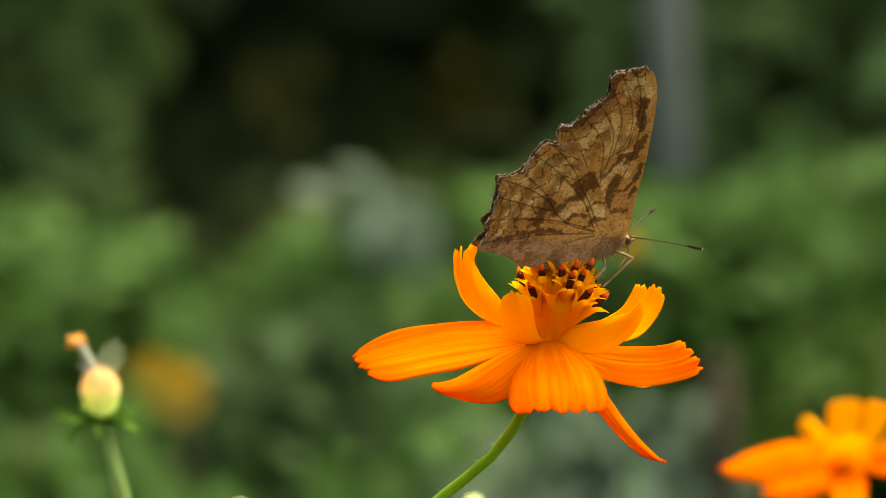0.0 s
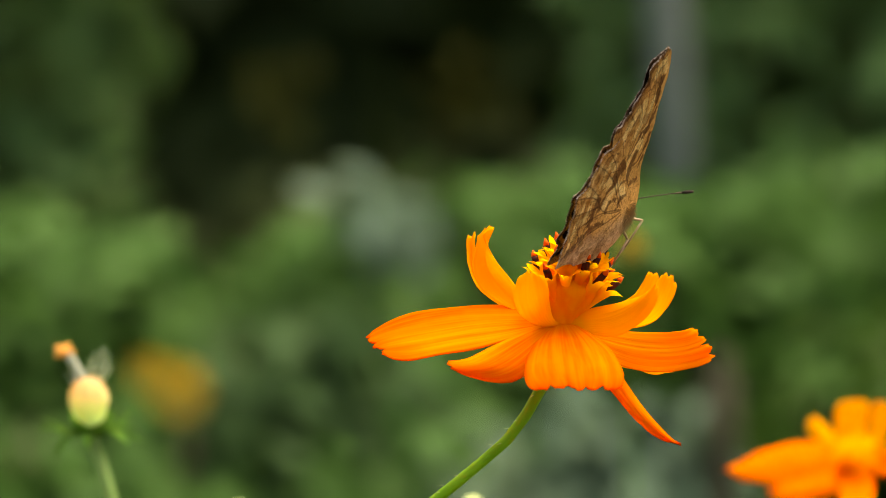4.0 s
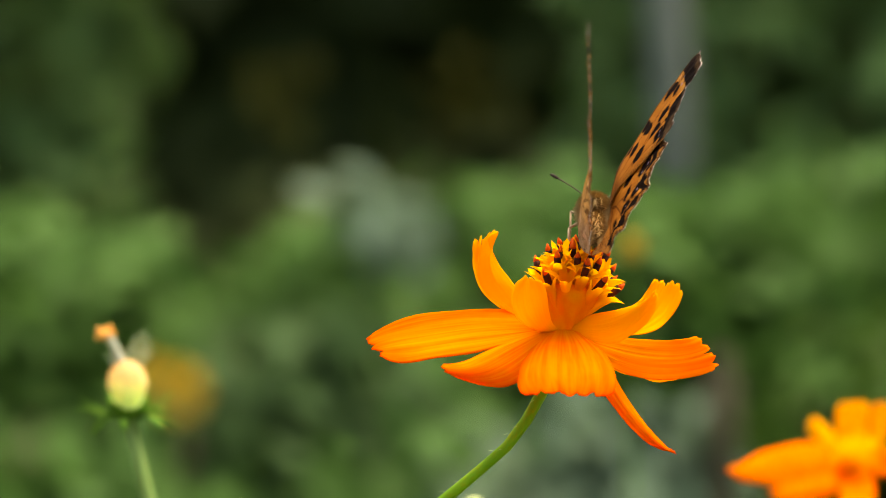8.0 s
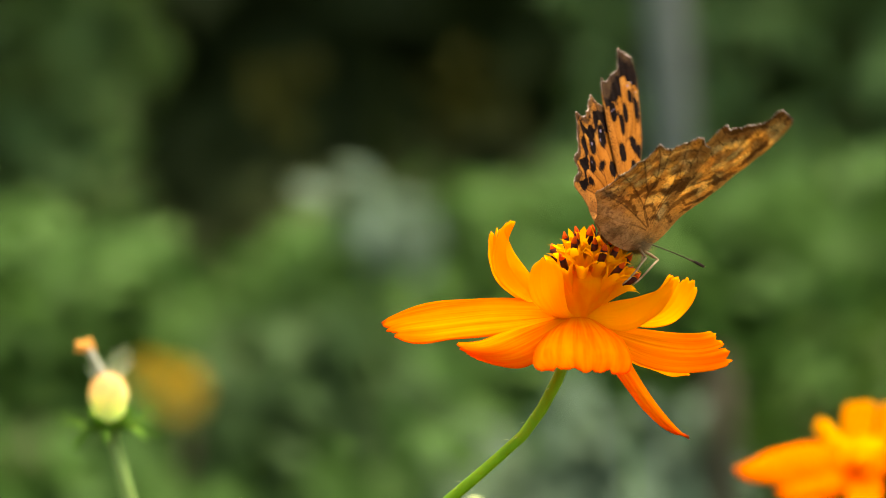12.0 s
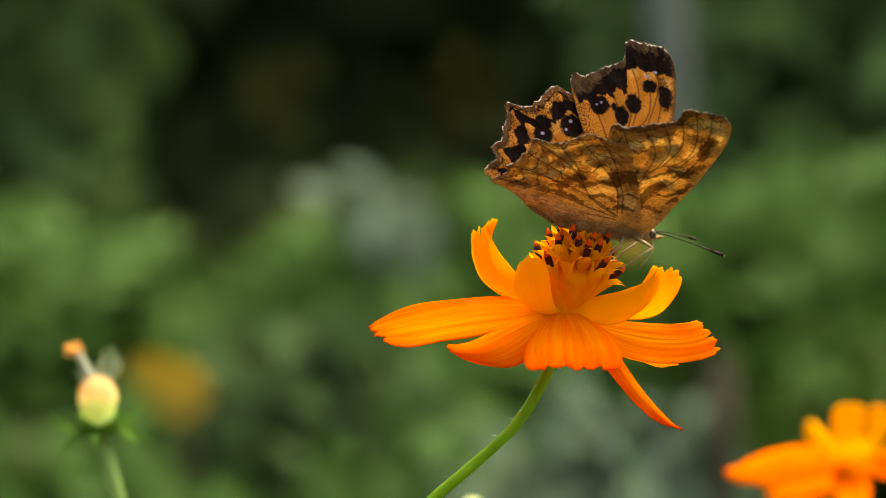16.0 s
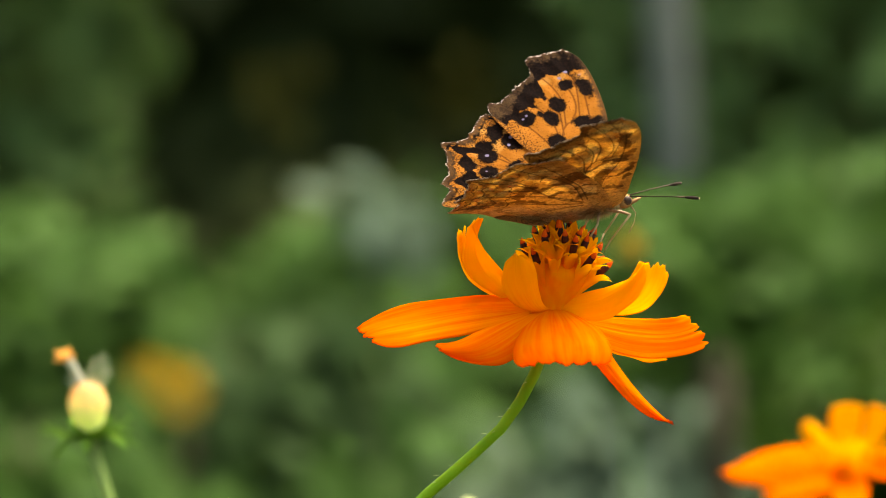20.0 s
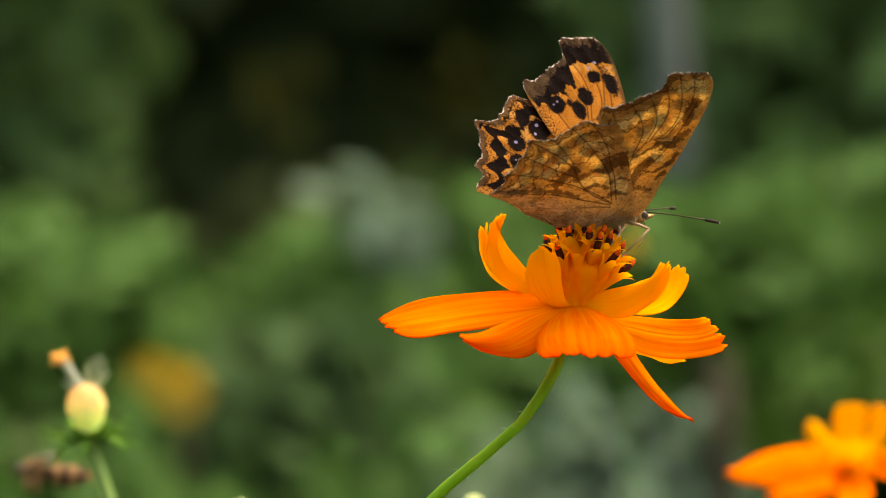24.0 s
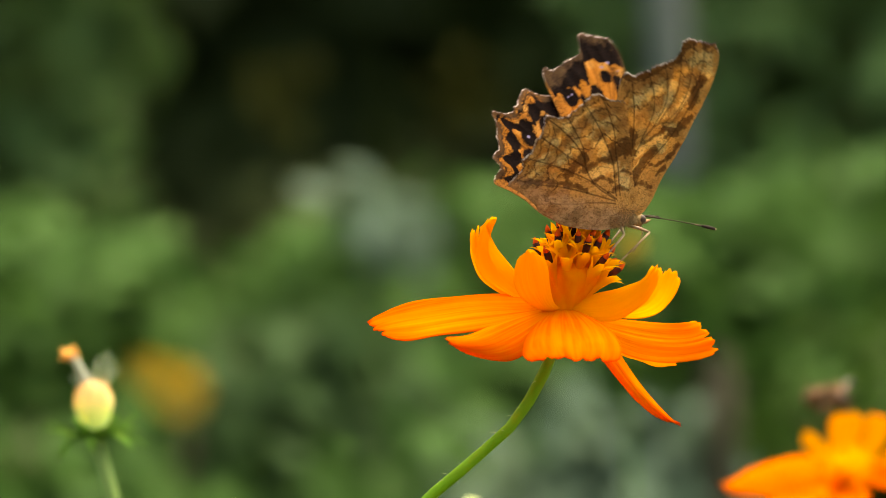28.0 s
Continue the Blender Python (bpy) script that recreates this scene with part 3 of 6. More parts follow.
# two more heads that only just reach into view
for k, (x, d, z, lab) in enumerate(((0.0064, 0.23, 0.7498, "pale young cosmos bud on a green stem"), (-0.0441, 0.27, 0.7465, "small pale cosmos bud on a green stem"))):
    b = tagged(new("flower_bud"), lab, "flower bud", "young buds")
    bud(b, 0.55 + 0.05 * k, False)
    stem(b, [(0, 0, 0.5), (-0.5, 0, -12), (-3, 1, -80), (-5, 2, -300), (-6, 2, -800)], 0.9, 40)
    b.matrix_basis = pose(x, d, z - (0.0072 + 0.0005 * k))
    if k == 0:
        bud_a = b
    else:
        bud_b = b

# the second flower, farther off
second = tagged(new("cosmos_flower"), "open orange cosmos flower set farther back", "flower", "cosmos flowers")
# low blush on the upper petals puts the light they catch into colour
for left, right, cup, teeth, seed, blush, roll in [
    ([(-4.1, 0.0, 3.0), (-5.8, 1.0, 6.7), (-6.2, 1.0, 11.1), (-5.6, 1.0, 14.0)], [(-1.5, 0.0, 3.3), (0.1, 1.0, 7.3), (1.1, 1.0, 11.3), (1.1, 1.0, 14.4)], 0.5, 3, 23, 0.12, 0.0),
    ([(-1.1, 1.0, 3.2), (1.1, 3.0, 7.1), (2.0, 4.0, 11.1), (3.0, 4.0, 14.3)], [(0.8, 1.0, 2.8), (4.7, 3.0, 5.9), (7.5, 4.0, 9.9), (8.7, 4.0, 12.8)], 0.6, 3, 24, 0.12, 0.2),
    ([(-4.2, 4.0, 1.7), (-7.4, 9.0, 4.0), (-10.0, 13.0, 6.3), (-11.1, 16.0, 7.8)], [(-3.4, 4.0, 2.8), (-5.1, 9.0, 6.0), (-7.7, 13.0, 9.2), (-9.8, 16.0, 10.5)], 0.5, 2, 22, 0.15, 0.0),
    ([(-3.0, 0.0, 1.9), (-8.8, 0.0, 5.5), (-18.4, -1.0, 5.0), (-28.2, -3.0, 0.7)], [(-4.0, -2.0, 0.5), (-11.0, -7.0, -3.1), (-19.0, -9.0, -3.0), (-28.4, -8.0, -1.4)], -0.9, 3, 21, 0.75, -0.5),
    ([(-3.7, -3.0, 0.9), (-8.9, -8.0, -0.5), (-15.8, -12.0, -2.3), (-21.8, -14.0, -3.9)], [(-2.6, -3.0, -0.2), (-6.1, -9.0, -3.8), (-11.6, -13.0, -6.4), (-18.3, -15.0, -6.8)], -0.6, 3, 27, 0.9, 0.0),
    ([(-2.9, -3.0, 0.2), (-5.7, -9.0, -3.1), (-6.6, -14.0, -6.5), (-5.8, -17.0, -8.5)], [(0.3, -3.0, 0.1), (1.3, -9.0, -3.3), (0.3, -14.0, -6.6), (-1.1, -17.0, -8.6)], -0.6, 3, 26, 0.9, 0.0),
    ([(0.6, -1.0, 2.3), (4.3, -1.0, 3.4), (7.8, -2.0, 2.9), (11.4, -3.0, 1.6)], [(0.5, -1.0, 0.3), (3.6, -3.0, -1.1), (7.4, -5.0, -1.5), (11.0, -6.0, -0.9)], -0.6, 3, 25, 0.8, 0.0),
    ([(1.6, 2.0, 2.4), (6.3, 4.0, 5.5), (10.8, 5.0, 7.5), (14.5, 5.0, 7.8)], [(1.9, 2.0, 1.3), (7.7, 4.0, 3.2), (12.2, 5.0, 4.6), (16.0, 5.0, 5.2)], 0.5, 3, 28, 0.3, 0.0),
]:
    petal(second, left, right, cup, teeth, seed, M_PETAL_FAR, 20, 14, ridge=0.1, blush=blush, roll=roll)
disc(second, (-1.9, -4.0, 2.0), (-0.1, -0.75, 0.65), 1.0, 18, 2.3, 9, cone=False, anthers=0.0)
stem(second, [(0.2, 2.0, -1.9), (2.1, 4.0, -10.2), (4.6, 5.0, -33.9), (7.2, 8.0, -140.7), (8.6, 10.0, -853.2)], 1.3, 40)


# ---- butterfly ----
FORE = [(-0.9, 1.2), (0.3, 4.1), (1.1, 8.3), (1.6, 13.5), (1.9, 19.0), (1.7, 24.0), (0.9, 27.7), (-0.3, 29.7), (-1.8, 30.6), (-4.6, 30.5), (-7.9, 30.1), (-7.9, 28.2), (-8.3, 26.5),
        (-10.1, 25.4), (-12.6, 23.5), (-14.5, 22.4), (-16.3, 22.4), (-16.4, 20.0), (-13.5, 13.5), (-9.0, 6.5), (-4.5, 0.9)]
HIND = [(-2.4, 1.4), (-5.6, 7.6), (-9.0, 13.2), (-11.8, 17.6), (-13.3, 18.9), (-15.3, 18.7), (-17.0, 19.0), (-18.9, 19.5), (-20.5, 18.4), (-21.3, 17.0), (-22.5, 15.4), (-24.5, 14.5), (-27.0, 14.4),
        (-26.6, 12.0), (-27.1, 10.2), (-27.0, 8.3), (-28.3, 6.8), (-27.4, 4.8), (-29.1, 2.3), (-25.8, 1.0), (-22.4, -0.5), (-20.3, -2.0), (-16.6, -2.9), (-13.0, -3.0), (-7.6, -2.5), (-3.5, -1.1)]
# veins, root to edge
FORE_VEINS = [
    [(-4.7, 2.6), (-3.5, 8.4), (-1.5, 13.5), (-0.6, 20.0), (-0.6, 24.5)], [(-4.7, 3.1), (-6.6, 7.8), (-6.6, 12.4), (-5.2, 15.4), (-2.4, 16.2)], [(-7.9, 10.4), (-10.9, 16.1), (-14.6, 21.6)],
    [(-6.9, 11.8), (-7.2, 16.9), (-8.9, 20.1), (-12.0, 23.4)], [(-6.0, 13.6), (-5.6, 18.7), (-7.0, 22.0), (-9.4, 25.2)], [(-5.2, 15.4), (-4.5, 20.5), (-5.6, 24.3), (-8.0, 28.2)],
    [(-4.3, 15.4), (-2.5, 18.9), (-3.1, 23.8), (-6.0, 29.9)], [(-2.6, 16.3), (-1.5, 22.1), (-1.8, 26.0), (-3.6, 30.2)]]
HIND_VEINS = [
    [(-7.6, 2.6), (-12.0, 4.1), (-14.8, 6.4), (-16.6, 8.7), (-20.2, 11.2), (-24.0, 13.0), (-26.6, 14.0)], [(-14.8, 6.4), (-17.2, 9.9), (-19.8, 12.3), (-23.0, 14.9)],
    [(-7.5, 3.1), (-9.2, 7.0), (-11.5, 9.8), (-14.3, 12.4), (-17.4, 15.1), (-20.9, 17.6)], [(-6.7, 3.2), (-8.4, 7.1), (-10.7, 10.4), (-12.3, 13.2), (-15.1, 16.4), (-18.0, 19.1)],
    [(-14.8, 6.7), (-18.6, 7.9), (-22.2, 9.3), (-26.8, 11.0)], [(-7.3, 2.6), (-12.1, 4.4), (-17.5, 5.7), (-22.6, 6.5), (-28.0, 7.0)], [(-7.5, 2.3), (-13.8, 2.9), (-19.1, 3.0), (-23.2, 2.9), (-28.6, 3.2)],
    [(-7.3, 1.9), (-11.9, 1.6), (-16.2, 0.5), (-21.6, -0.3)]]
# the under face: half-width and line of each mark
FORE_DARK = [(0.7, (-5.4, 5.6), (-4.6, 7.7), (-4.3, 9.5), (-3.4, 11.0)), (0.16, (-5.6, 7.0), (-4.4, 8.8), (-1.7, 8.5), (-0.4, 9.6)), (0.75, (-3.4, 14.9), (-1.3, 14.7), (-0.5, 16.0), (0.6, 17.4)),
             (0.8, (-0.7, 24.3), (-1.1, 21.9), (-0.4, 20.0)), (0.4, (0.2, 10.2), (0.9, 12.9)), (0.3, (-0.7, 6.9), (0.2, 8.5)), (1.1, (-9.6, 12.5), (-8.1, 8.9)), (0.14, (-6.4, 11.7), (-3.6, 14.4), (-2.2, 13.6)),
             (0.12, (-5.5, 4.2), (-3.2, 5.4), (-0.8, 5.0)), (0.45, (-16.0, 21.6), (-12.6, 22.6), (-10.0, 24.5), (-8.4, 25.8)), (0.8, (-7.5, 26.8), (-7.2, 29.4))]
FORE_SMUDGE = [(1.0, (-8.5, 17.6)), (0.9, (-7.1, 19.2)), (1.1, (-9.4, 16.0)), (0.9, (-12.8, 17.2)), (0.8, (-4.9, 23.4)), (1.3, (-14.6, 20.4), (-11.6, 21.6), (-8.8, 23.6), (-6.2, 26.2)), (1.1, (-3.4, 24.6), (-1.6, 24.2)),
               (0.9, (-4.0, 18.4), (-2.0, 17.6))]
FORE_PALE = [(1.0, (-6.7, 10.0), (-5.2, 12.2), (-3.1, 12.9), (-1.6, 11.6)), (0.8, (-5.4, 6.9), (-4.8, 8.4)), (0.8, (-3.1, 17.8), (-2.5, 19.9), (-2.0, 21.0)), (1.1, (-11.7, 18.3), (-10.1, 20.2), (-8.2, 21.6)),
             (0.9, (-5.6, 19.4), (-5.7, 22.3)), (0.9, (-4.6, 27.2), (-1.8, 28.2)), (0.8, (-6.2, 16.4), (-5.0, 17.8)), (0.7, (-0.9, 27.0), (0.2, 25.6))]
HIND_DARK = [(1.15, (-7.2, 10.9), (-9.2, 11.0), (-10.8, 10.1)), (0.45, (-10.0, 8.8), (-12.6, 8.3), (-14.1, 7.2), (-15.1, 6.3)), (1.0, (-16.5, 8.6), (-17.3, 6.8), (-18.6, 5.3)), (0.22, (-8.2, 12.9), (-10.1, 12.3), (-12.4, 11.0)),
             (0.35, (-28.5, 2.8), (-23.3, 3.3), (-17.7, 3.7), (-13.9, 3.3)), (0.13, (-12.9, 4.6), (-11.3, 5.5), (-8.9, 5.2)), (0.13, (-8.8, 6.0), (-7.5, 7.2), (-5.6, 6.9)), (0.12, (-9.4, 3.4), (-7.2, 4.4), (-5.2, 4.2)),
             (0.4, (-27.5, 13.5), (-27.0, 9.6), (-28.0, 6.8), (-27.6, 4.8), (-28.8, 2.6))]
HIND_SMUDGE = [(1.1, (-13.6, 17.6), (-16.5, 16.4), (-19.0, 14.2), (-21.2, 10.9), (-22.3, 7.0), (-22.8, 3.6)), (0.9, (-25.2, 2.3), (-21.2, 1.2), (-17.6, 2.2)), (0.9, (-11.2, 15.4), (-14.4, 13.6), (-16.2, 11.1), (-18.1, 7.8)),
               (0.7, (-24.0, 12.3), (-25.3, 8.5), (-26.2, 4.7), (-27.4, 2.3))]
HIND_PALE = [(0.9, (-13.2, 6.3), (-11.1, 7.1), (-9.4, 7.7)), (0.8, (-16.7, 12.0), (-14.3, 11.1), (-12.4, 9.8)), (0.7, (-14.7, 14.9), (-12.9, 13.1)), (0.8, (-18.9, 10.4), (-17.4, 9.0)), (0.8, (-19.8, 8.6), (-21.4, 7.3)),
             (0.8, (-22.9, 8.1), (-25.0, 6.4)), (0.7, (-22.3, 13.2), (-20.0, 12.0)), (0.7, (-19.0, 16.1), (-16.8, 14.3)), (0.6, (-23.4, 5.2), (-25.6, 4.4)), (0.7, (-7.9, 7.1), (-5.8, 4.8)), (0.6, (-22.6, 10.4), (-24.9, 10.2))]


def smooth(lo, hi, x):
    t = np.clip((x - lo) / (hi - lo), 0, 1)
    return t * t * (3 - 2 * t)


def field(u, v, scale, seed, octaves=2):
    """Soft random values from about -1 to 1 over the wing."""
    out = np.empty(len(u))
    for i in range(len(u)):
        p = Vector((u[i] * scale, v[i] * scale, seed))
        out[i] = noise.noise(p) + (0.5 * noise.noise(p * 2.1) if octaves > 1 else 0.0)
    return out


def soft(d):
    """From a distance inside an edge (mm) to a value that is a half on the edge."""
    return np.clip(0.5 + d / 1.6, 0, 1)


def spots(u, v, rows, wobble):
    m = np.zeros(len(u))
    for a, b, ru, rv, turn in rows:
        c, s = math.cos(radians(turn)), math.sin(radians(turn))
        x, y = (u - a) * c + (v - b) * s, -(u - a) * s + (v - b) * c
        m = np.maximum(m, soft((1 - np.sqrt((x / ru) ** 2 + (y / rv) ** 2)) * min(ru, rv) - 0.12 * wobble))
    return m


def line_distance(u, v, pts):
    d = np.full(len(u), 99.0)
    pts = list(pts) if len(pts) > 1 else [pts[0], (pts[0][0] + 0.01, pts[0][1])]
    for (a, b), (c, e) in zip(pts, pts[1:]):
        dx, dy = c - a, e - b
        t = np.clip(((u - a) * dx + (v - b) * dy) / (dx * dx + dy * dy), 0, 1)
        d = np.minimum(d, np.hypot(u - a - t * dx, v - b - t * dy))
    return d


def strokes(u, v, rows, wobble):
    m = np.zeros(len(u))
    for half, *pts in rows:
        m = np.maximum(m, soft(half - line_distance(u, v, pts) - wobble * min(half + 0.3, 1.3)))
    return m


def wing_pattern(outline, root, fore):
    """Points, relief and scale colours of a wing in the plane of u (forward) and v (outward)."""
    NS, NR = 420, 150
    rim = catmull([(a, b, 0) for a, b in outline], NS)
    start, end = (7, 17) if fore else (4, 18)
    lens = [0.0]
    for i in range(1, len(outline)):
        lens.append(lens[-1] + (Vector(outline[i]) - Vector(outline[i - 1])).length)
    s0, s1 = lens[start] / lens[-1], lens[end] / lens[-1]
    S = np.linspace(0, 1, NS)
    termen = smooth(s0 - 0.02, s0 + 0.02, S) * (1 - smooth(s1 - 0.02, s1 + 0.02, S))
    R = np.linspace(0, 1, NR) ** 0.8
    P = np.array([[p.x, p.y] for p in rim])
    rag = np.array([noise.noise(Vector((s * 90.0, 1.7, 0))) + 0.9 * noise.noise(Vector((s * 190.0, 4.0, 0))) for s in S])
    away = P - np.array(root)
    reach = np.linalg.norm(away, axis=1)
    P = P + away / reach[:, None] * (rag * 0.34 * termen)[:, None]
    u = (root[0] + R[:, None] * (P[None, :, 0] - root[0])).ravel()
    v = (root[1] + R[:, None] * (P[None, :, 1] - root[1])).ravel()
    s, r = np.tile(S, (NR, 1)).ravel(), np.tile(R[:, None], (1, NS)).ravel()
    gap = ((1 - R)[:, None] * reach[None, :]).ravel()
    tm = np.tile(termen, (NR, 1)).ravel()
    n1, n2, n3 = field(u, v, 0.55, 1.0 + fore * 9), field(u, v, 0.22, 5.0 + fore * 9), field(u, v, 1.3, 8.0)
    veins = FORE_VEINS if fore else HIND_VEINS
    near_vein = np.full(len(u), 99.0)
    for line in veins:
        near_vein = np.minimum(near_vein, line_distance(u, v, [(p.x, p.y) for p in catmull([(a, b, 0) for a, b in line], 14)]))
    vein = np.clip(1 - near_vein / 1.0, 0, 1)
    pleat = 1 - smooth(0.0, 1.6, near_vein)
    if fore:
        marks = spots(u, v, [(-11.2, 18.2, 1.75, 1.65, 20), (-5.4, 19.8, 1.45, 1.7, 15), (-7.1, 17.3, 1.35, 1.7, 10), (-7.5, 12.5, 1.6, 1.7, 15), (-2.2, 15.4, 1.9, 1.25, -15), (0.2, 14.9, 1.7, 1.2, -10),
                             (-3.0, 23.5, 1.45, 1.2, 0), (-0.1, 22.6, 1.3, 2.6, 12), (-2.5, 11.3, 1.35, 1.4, 10), (-0.2, 10.2, 1.0, 0.85, 0), (-8.6, 18.5, 0.6, 0.65, 0)], n3)
        band = soft(4.2 - gap + 1.1 * pleat - 1.0 * n1 - 0.5 * n3) * tm
        apex = soft(v + 0.30 * u - 26.0 + 0.9 * n1)
        gold = spots(u, v, [(-3.4, 25.3, 1.1, 0.9, 0), (0.4, 24.6, 1.4, 0.9, 10), (-6.0, 25.0, 1.1, 0.8, 30)], n3)
        dark = np.clip(np.maximum(np.maximum(marks, band), apex) - 0.9 * np.clip(gold - 0.35, 0, 1), 0, 1)
        corner = np.exp(-((u + 14.3) ** 2 + (v - 20.2) ** 2) / 5.0)
        grey = np.maximum(soft(1.3 - gap + 2.4 * corner - 0.9 * n1 - 0.5 * n3) * tm, soft(0.9 - (1.9 - u - 0.012 * (v - 20) ** 2)) * 0.9)
        pale = spots(u, v, [(-0.2, 25.0, 0.5, 0.25, 10), (-2.4, 26.0, 0.5, 0.3, 0), (-3.6, 25.0, 0.38, 0.34, 0), (-10.9, 18.7, 0.34, 0.28, 0), (-11.6, 18.2, 0.3, 0.25, 0)], n3)
        hair = (1 - smooth(2, 10, v)) * 0.6
    else:
        marks = spots(u, v, [(-15.4, 13.4, 2.1, 2.0, 20), (-20.1, 10.8, 1.7, 1.6, 0), (-20.5, 7.6, 1.6, 1.4, 0), (-13.8, 17.4, 2.6, 1.0, 10), (-11.3, 9.0, 1.7, 1.35, 20), (-10.4, 12.8, 1.1, 1.1, 0),
                             (-16.2, 8.4, 1.7, 0.8, 35), (-18.4, 15.4, 1.5, 0.9, 35), (-21.6, 4.6, 1.5, 0.7, 0)], n3)
        zig = 1.1 * pleat + 0.7 * n1 + 0.4 * n3
        band = np.minimum(soft(gap - 2.5 + zig - 0.4), soft(4.6 - gap + 0.5 * zig)) * tm
        line = np.minimum(soft(gap - 0.75), soft(1.45 - gap + 0.5 * n1)) * tm * 0.9
        dark = np.clip(np.maximum(np.maximum(marks, band), line), 0, 1)
        grey = soft(1.2 - gap - 0.7 * n1 - 0.5 * n3) * tm
        gold = spots(u, v, [(-18.2, 12.8, 1.0, 1.6, 0), (-19.9, 16.2, 1.0, 0.8, 40), (-21.8, 12.3, 1.0, 1.4, 0), (-22.9, 9.4, 0.9, 1.1, 0), (-23.0, 6.4, 1.1, 0.9, 0), (-16.8, 15.8, 1.0, 0.8, 0)], n3)
        pale = spots(u, v, [(-15.7, 14.2, 0.42, 0.34, 0), (-16.3, 12.6, 0.36, 0.3, 0), (-20.2, 11.0, 0.42, 0.36, 0), (-20.8, 7.8, 0.26, 0.22, 0)], n3)
        hair = np.maximum(1 - smooth(4, 11, -u + 0.25 * v), 1 - smooth(-0.5, 4.0, v)) * 0.75
    fringe = (1 - smooth(0.12, 0.38, gap)) * tm
    grey = np.maximum(grey, fringe)
    upper = np.stack([dark, grey, pale, hair], 1)
    if fore:
        speckle = np.clip(1 - line_distance(u, v, [(-16.4, 20.0), (-13.5, 13.5), (-9.0, 6.5), (-4.5, 0.9)]) / 3.5, 0, 1) * 0.9 + np.clip(1 - gap / 6.0, 0, 1) * tm * 0.6
    else:
        speckle = np.clip(1 - gap / 7.5, 0, 1) * tm * 0.8 + 0.5 * (1 - smooth(0.0, 5.0, v))
    speckle = np.clip(speckle + 0.6 * np.clip(marks * 1.6 - 0.2, 0, 1), 0, 1)
    upper_tone = np.stack([vein, gold, speckle, fringe], 1)
    # under face
    wob = 0.55 * n1 + 0.55 * n3
    under = strokes(u, v, FORE_DARK if fore else HIND_DARK, wob)
    under = np.maximum(under, soft(0.45 - gap + 0.4 * n1 + 0.5 * (pleat - 0.5)) * tm * (1.0 if fore else 0.75))
    smudge = strokes(u, v, FORE_SMUDGE if fore else HIND_SMUDGE, 0.8 * wob)
    smudge = np.maximum(smudge, 0.62 * soft(1.6 - gap - 0.7 * n1) * tm)
    smudge = np.clip(smudge + 0.25 * n2 + 0.1 * n1 - 0.12 * pleat, 0, 1)
    light = strokes(u, v, FORE_PALE if fore else HIND_PALE, wob)
    light = np.maximum(light, 0.55 * np.clip(n2 * 1.4 + 0.3 * n1, 0, 1))
    dust = np.zeros(len(u)) if fore else 1 - smooth(0.2, 3.4, v + 0.7 * n1 + 0.10 * (u + 14))
    light = light * (1 - dust)
    lower = np.stack([under, light, smudge, fringe], 1)
    fret = np.zeros(len(u))
    for at, bow in ((1.5, 0.5), (3.6, 1.1), (6.2, 1.3)) if fore else ((1.4, 0.5), (3.2, 0.9), (5.6, 1.2), (8.6, 0.8)):
        fret = np.maximum(fret, np.clip(1.15 - np.abs(gap - at + bow * (pleat - 0.5) + 0.6 * n1 + 0.35 * n3) / 0.32, 0, 1) * tm)
    lower_tone = np.stack([vein, fret, dust, fringe], 1)
    # relief: a little arched, pleated along the veins
    lift = 0.10 * np.sin(np.pi * np.clip(v / 30.0, 0, 1)) - 0.16 * pleat * smooth(0.3, 0.8, r)
    lift += 0.22 * n2 * smooth(0.5, 1.0, r) + (0.16 if fore else 0.0)
    lift -= 2.0 * (1 - smooth(-1.5, 7.5, v)) * (1 - 0.85 * smooth(11.0, 20.0, -u))
    half = 0.055 * (1 - 0.75 * (gap < 0.05))
    return NS, NR, u, v, lift, half, upper, upper_tone, lower, lower_tone


def wing_mesh(name, data, mirror):
    """A wing with scales on both faces, a tenth of a millimetre thick."""
    NS, NR, u, v, lift, half, upper, upper_tone, lower, lower_tone = data
    sgn = -1.0 if mirror else 1.0
    N = NS * NR
    co = np.concatenate([np.stack([u, sgn * v, lift + half], 1), np.stack([u, sgn * v, lift - half], 1)]) * U
    i = np.arange(NR - 1)[:, None] * NS + np.arange(NS - 1)[None, :]
    q = np.stack([i, i + NS, i + NS + 1, i + 1], -1).reshape(-1, 4)
    k = np.arange(NS - 1) + (NR - 1) * NS
    edge = np.stack([k, k + N, k + N + 1, k + 1], 1)
    faces = np.concatenate([q, q[:, ::-1] + N, edge])
    if mirror:
        faces = faces[:, ::-1]
    me = bpy.data.meshes.new(name)
    me.from_pydata(co.tolist(), [], faces.tolist())
    me.materials.append(M_WING_UP)
    me.materials.append(M_WING_DOWN)
    idx = np.zeros(len(faces), dtype=np.int32)
    idx[len(q):] = 1
    me.polygons.foreach_set("material_index", idx)
    me.shade_smooth()
    paint(me, "pattern", np.concatenate([upper, lower]))
    paint(me, "tone", np.concatenate([upper_tone, lower_tone]))
    return me


butterfly = tagged(new("butterfly"), "orange and brown comma butterfly with ragged spotted wings", "butterfly")
wings = {}
for name, outline, root, fore in (("forewing", FORE, (-2.2, 0.2), True), ("hindwing", HIND, (-4.0, 0.0), False)):
    pattern = wing_pattern(outline, root, fore)
    for sidename, mirror in (("left", False), ("right", True)):
        ob = new(name, wing_mesh(name, pattern, mirror))
        ob.parent = butterfly
        tagged(ob, "orange above with black spots, mottled brown below")
        wings[name, sidename] = ob


